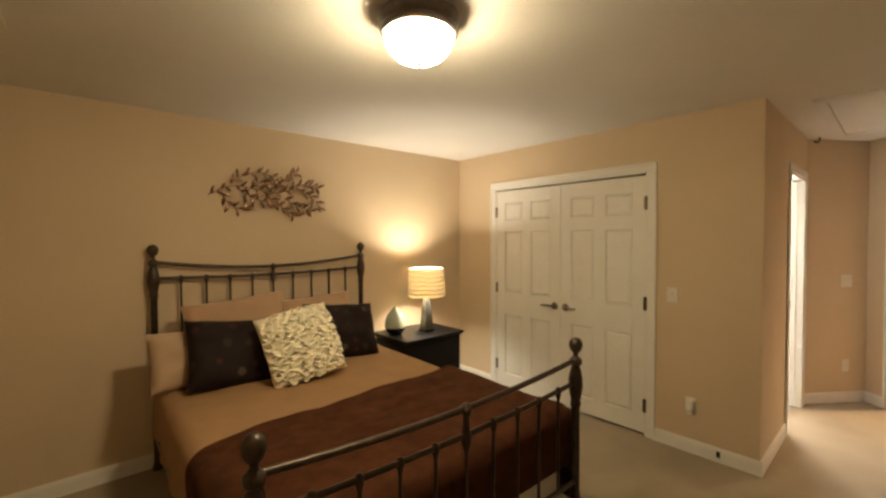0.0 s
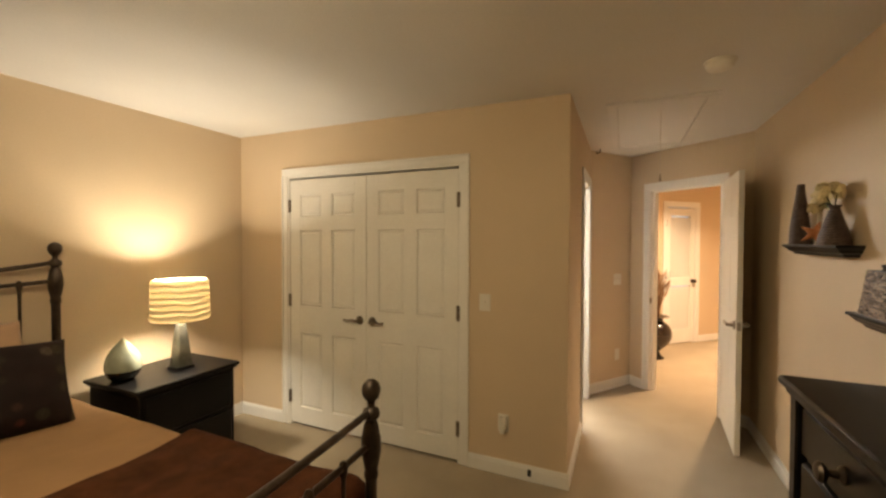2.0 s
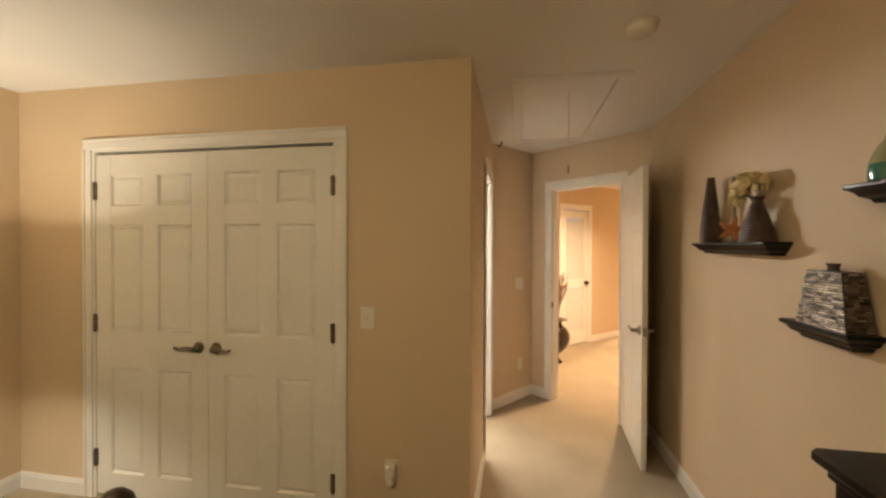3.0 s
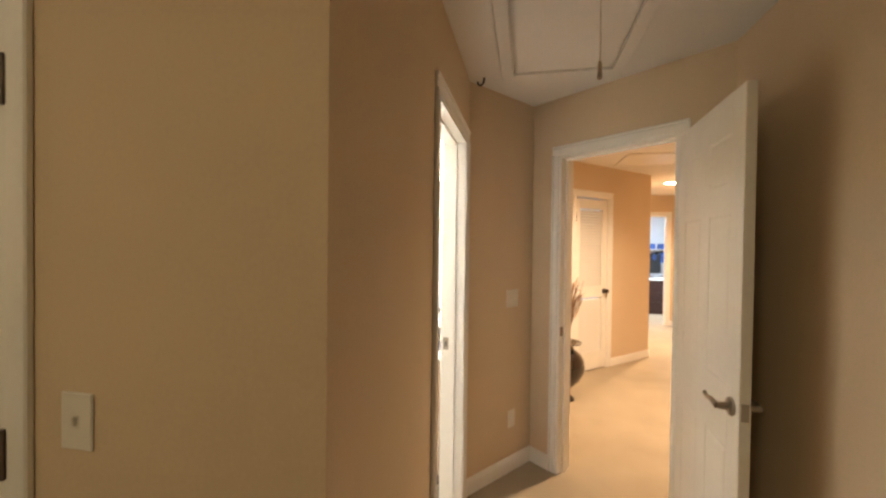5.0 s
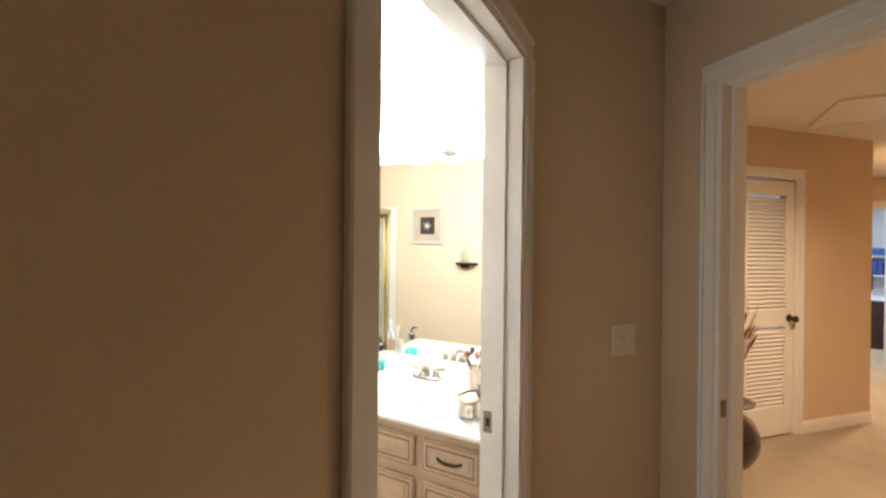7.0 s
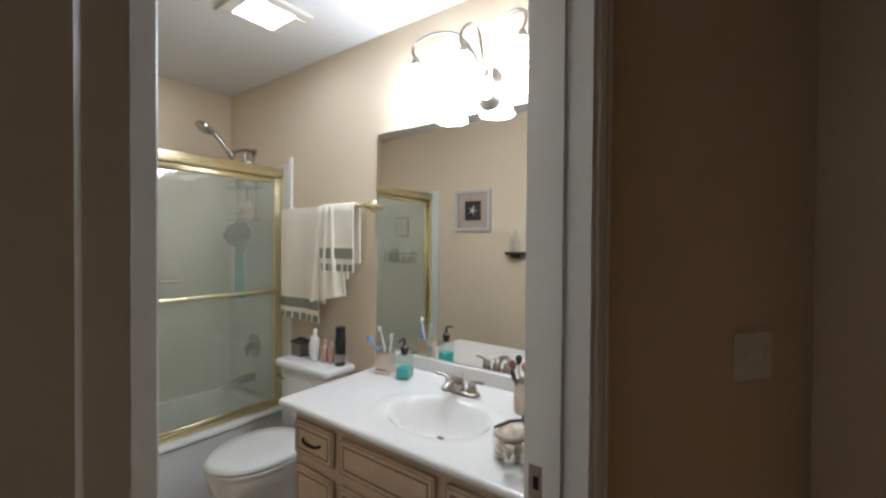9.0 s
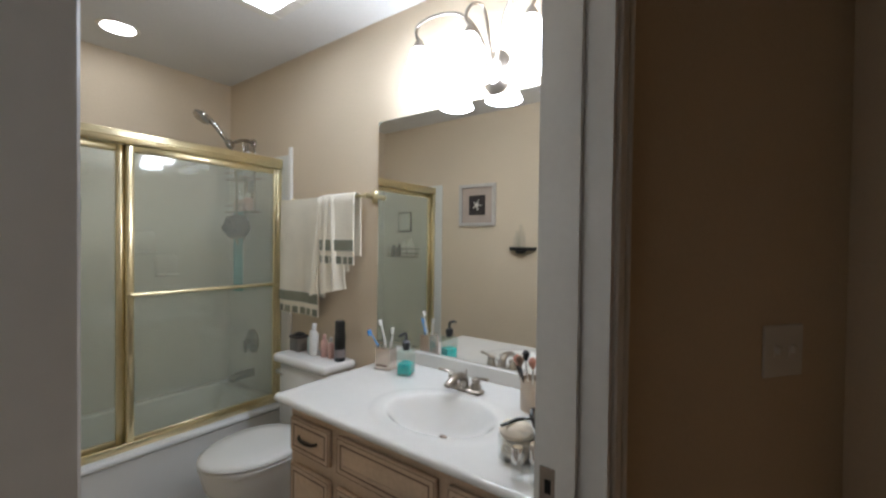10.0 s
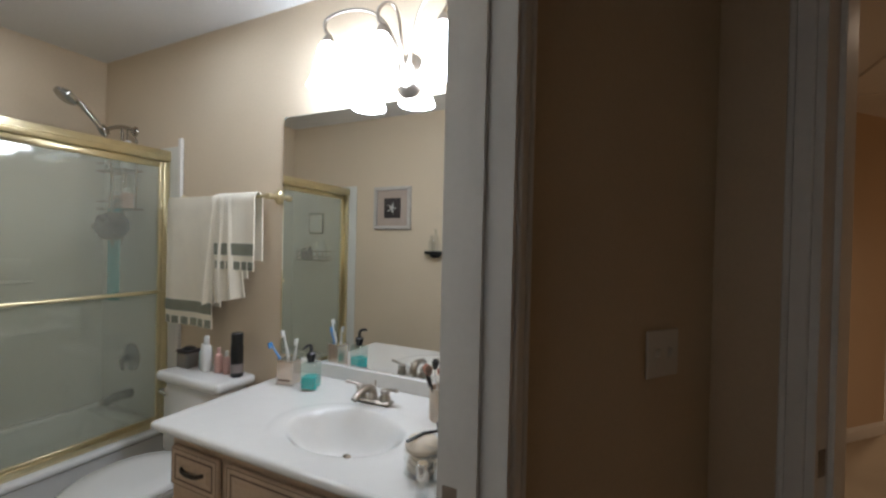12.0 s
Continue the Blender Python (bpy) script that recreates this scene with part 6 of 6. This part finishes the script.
# ---- hall ----
HALL_LENS = glow("lit_hall_lens", HALL_LIGHT, HALL_LENS_GLOW)
can_light("recessed_light", 6.53, -0.85, HALL_LENS, "recessed hall ceiling lamp, lit")
can_light("recessed_light", 9.54, -1.765, HALL_LENS, "recessed hall ceiling lamp, lit")
for x, y in ((6.53, -0.85), (9.54, -1.765)):
    beam = bpy.data.lights.new("hall_can_beam", "AREA")
    beam.shape = "DISK"
    beam.size = 0.13
    beam.energy = HALL_CAN_WATTS
    beam.color = HALL_LIGHT
    beam.spread = radians(142)
    new("hall_can_beam", beam).matrix_basis = pose(x, y, H - 0.012)
# added, out of view: bluish lamp in place of the far room's window light
can_light("recessed_light", 12.1, -1.9, glow("added_office_glow", (0.80, 0.90, 1.0), 2600.0), "added unseen bluish lamp that brightens the far room")
hatch2 = thing("hall_hatch", pose(7.66, -0.98, H), "flat white ceiling hatch with thin trim in the hall", "attic hatch", kind="structure")
part("panel", boxes((-0.30, 0.30, -0.28, 0.28, -0.008, 0)), TRIM, hatch2)
for r in ((-0.33, 0.33, -0.31, -0.28), (-0.33, 0.33, 0.28, 0.31), (-0.33, -0.30, -0.28, 0.28), (0.30, 0.33, -0.28, 0.28)):
    part("hatch_trim", boxes((*r, -0.014, 0, 0.002)), TRIM, hatch2)

LOUVER = pose(7.0, 0.47, 0, 0, 0, -45) @ pose(0.95, 0, 0)
louver = door_frame("door_4", LOUVER, 0.63, DOOR_H, "white louvered closet door, closed, in the hall", stop=False)
lw, lh = 0.590, 2.018
lf = part("door_leaf", boxes((0, 0.085, 0, 0.034, 0, lh, 0.002), (lw - 0.085, lw, 0, 0.034, 0, lh, 0.002), (0.085, lw - 0.085, 0.0003, 0.0337, 0, 0.215), (0.085, lw - 0.085, 0.0003, 0.0337, 0.86, 0.985),
                            (0.085, lw - 0.085, 0.0003, 0.0337, 1.905, lh)), DOOR_PAINT, louver, at=pose(0.020, 0.010, 0.014))
SLAT = mesh_of(boxes((0.080, lw - 0.080, -0.019, 0.019, -0.0035, 0.0035)), "slat", DOOR_PAINT)
for z0, z1 in ((0.215, 0.86), (0.985, 1.905)):
    n = int((z1 - z0) / 0.033)
    for i in range(n):
        s = new("slat", SLAT)
        s.parent = lf
        s.matrix_basis = pose(0, 0.017, z0 + 0.017 + i * (z1 - z0 - 0.02) / n, 52, 0, 0)
part("knob", lathe([(0.030, 0), (0.031, 0.005), (0.011, 0.010), (0.010, 0.030), (0.024, 0.038), (0.028, 0.050), (0.024, 0.060), (0.010, 0.064)], 24, pose(lw - 0.05, 0, 0.925, 90, 0, 0)), BRONZE, lf, "dark bronze knob", smooth=True)
for z in (0.22, 1.02, 1.80):
    part("hinge", hinge_bm(), BRONZE, lf, "dark hinge", at=pose(-0.002, 0.0, z))

END = pose(11.15, -1.29, 0, 0, 0, -90)
door_frame("door_5", END @ pose(0.27, 0, 0), 0.68, DOOR_H, "white doorway to the far room, open", back=True)
d6 = door_frame("door_6", END @ pose(1.27, 0, 0), 0.71, DOOR_H, "white closed door at the hall's end")
l6 = six_panel_leaf(d6, pose(0.020, 0.010, 0.014), 0.670, 2.02)
for z in (0.22, 1.02, 1.80):
    part("hinge", hinge_bm(), BRONZE, l6, "dark hinge", at=pose(-0.002, 0.0, z))

URN_GLAZE = mat("dark_bronze_urn_glaze", (0.018, 0.011, 0.009), 0.2, var=0.3, scale=12, coat=0.4)
urn = thing("floor_urn", pose(6.92, -0.038, 0) @ Matrix.Scale(0.96, 4), "tall dark glazed floor urn on a footed base", "urn")
part("foot", lathe([(0.100, 0), (0.108, 0.006), (0.102, 0.020), (0.070, 0.045), (0.050, 0.080), (0.048, 0.105)], 32), URN_GLAZE, urn, smooth=True)
part("body", lathe([(0.048, 0.105), (0.085, 0.135), (0.150, 0.200), (0.190, 0.275), (0.200, 0.340), (0.190, 0.405), (0.155, 0.465), (0.110, 0.500), (0.088, 0.525), (0.090, 0.545), (0.115, 0.560), (0.165, 0.572), (0.168, 0.580),
                    (0.120, 0.575), (0.070, 0.550)], 40), URN_GLAZE, urn, smooth=True)
GRASS = mat("dried_grass_stems", (0.20, 0.11, 0.055), 0.8, var=0.3, scale=30, island=0.4)
PAMPAS = mat("pale_dried_flower", (0.55, 0.40, 0.28), 0.9, var=0.2, scale=30, island=0.3)
bm, bm2 = bmesh.new(), bmesh.new()
rng = random.Random(9)
for k in range(260):
    a, sp = rng.random() * 6.28, rng.uniform(0.01, 0.20)
    h = rng.uniform(0.34, 0.66)
    c, s = math.cos(a), math.sin(a)
    tube([(0.04 * c * rng.random(), 0.04 * s * rng.random(), 0.50), (sp * 0.35 * c, sp * 0.35 * s, 0.55 + h * 0.5), (sp * c, sp * s, 0.55 + h)], [0.0022, 0.0022, 0.0012], 4, bm, smooth=1)
    if k % 3 == 0:
        # a slim seed head along the top of the stem
        m0 = Matrix.Translation((sp * 0.94 * c, sp * 0.94 * s, 0.55 + h * 0.95)) @ pose(0, 0, 0, -28 * s * sp / 0.2, 28 * c * sp / 0.2, 0)
        lathe([(0.002, -0.06), (0.007, -0.03), (0.008, 0.0), (0.005, 0.035), (0.001, 0.06)], 6, m0, bm if k % 2 else bm2)
arr = thing("dried_grasses", pose(6.92, -0.038, 0) @ Matrix.Scale(0.96, 4), "dried brown grasses and pale blossoms in the urn", "dried plants")
tagged(part("stem_bundle", bm, GRASS, arr, "dried brown stems"), kind="stuff")
tagged(part("blossom_cluster", bm2, PAMPAS, arr, "pale dried blossoms", smooth=True), kind="stuff")

# ---- far room: a desk with a shelf above ----
DESK_TOP = mat("white_desk_top", (0.75, 0.75, 0.75), 0.3, var=0.03)
DESK_WOOD = mat("dark_red_brown_wood", (0.045, 0.018, 0.016), 0.35, var=0.25, scale=12)
desk = thing("desk", pose(13.1, -2.55, 0), "dark wooden desk with a pale top", "desk")
part("desktop", boxes((-0.62, 0.62, -0.42, 0.42, 0.730, 0.758, 0.004)), DESK_TOP, desk)
part("pedestal", boxes((-0.60, -0.12, -0.40, 0.40, 0.0, 0.730, 0.003)), DESK_WOOD, desk)
part("pedestal", boxes((0.25, 0.60, -0.40, 0.40, 0.0, 0.730, 0.003)), DESK_WOOD, desk)
for z in (0.06, 0.28, 0.50):
    part("drawer", boxes((-0.612, -0.600, -0.37, 0.37, z, z + 0.20, 0.003)), DESK_WOOD, desk)
shelf = thing("wall_shelf", pose(13.78, -2.60, 1.05), "white wall shelf with two boards", "shelf")
for z in (0.0, 0.34):
    part("board", boxes((-0.12, 0.12, -0.55, 0.55, z, z + 0.025)), DESK_TOP, shelf)
for y in (-0.55, 0.525):
    part("side", boxes((-0.12, 0.12, y, y + 0.025, 0.025, 0.34)), DESK_TOP, shelf)
BOOKS = [mat("book_cover_%s" % n, c, 0.6, var=0.1) for n, c in (("blue", (0.05, 0.12, 0.40)), ("black", (0.02, 0.02, 0.025)), ("grey", (0.3, 0.3, 0.32)), ("navy", (0.03, 0.06, 0.18)))]
rng = random.Random(5)
y = -0.50
while y < 0.48:
    w = rng.uniform(0.025, 0.055)
    solo("book", boxes((-0.09, 0.07, y, y + w - 0.002, 0, rng.uniform(0.20, 0.28), 0.002)), rng.choice(BOOKS), pose(13.78, -2.60, 1.0755), "upright book with a dark cover on the shelf", "book", "books on the far shelf")
    y += w
for y in (-0.35, -0.05, 0.3):
    solo("storage_box", boxes((-0.10, 0.10, -0.10, 0.10, 0, 0.13, 0.006)), BOOKS[0], pose(13.78, -2.60 + y, 1.4155), "blue storage box on top of the shelf", "box", "storage boxes")
screen = thing("monitor", pose(13.25, -2.50, 0.758, 0, 0, 8), "dark computer monitor on the desk", "monitor")
part("stand", lathe([(0.10, 0), (0.10, 0.01), (0.02, 0.02), (0.02, 0.12)], 20), BLACK_PL, screen)
part("display", boxes((-0.02, 0.02, -0.26, 0.26, 0.09, 0.40, 0.006)), BLACK_PL, screen)
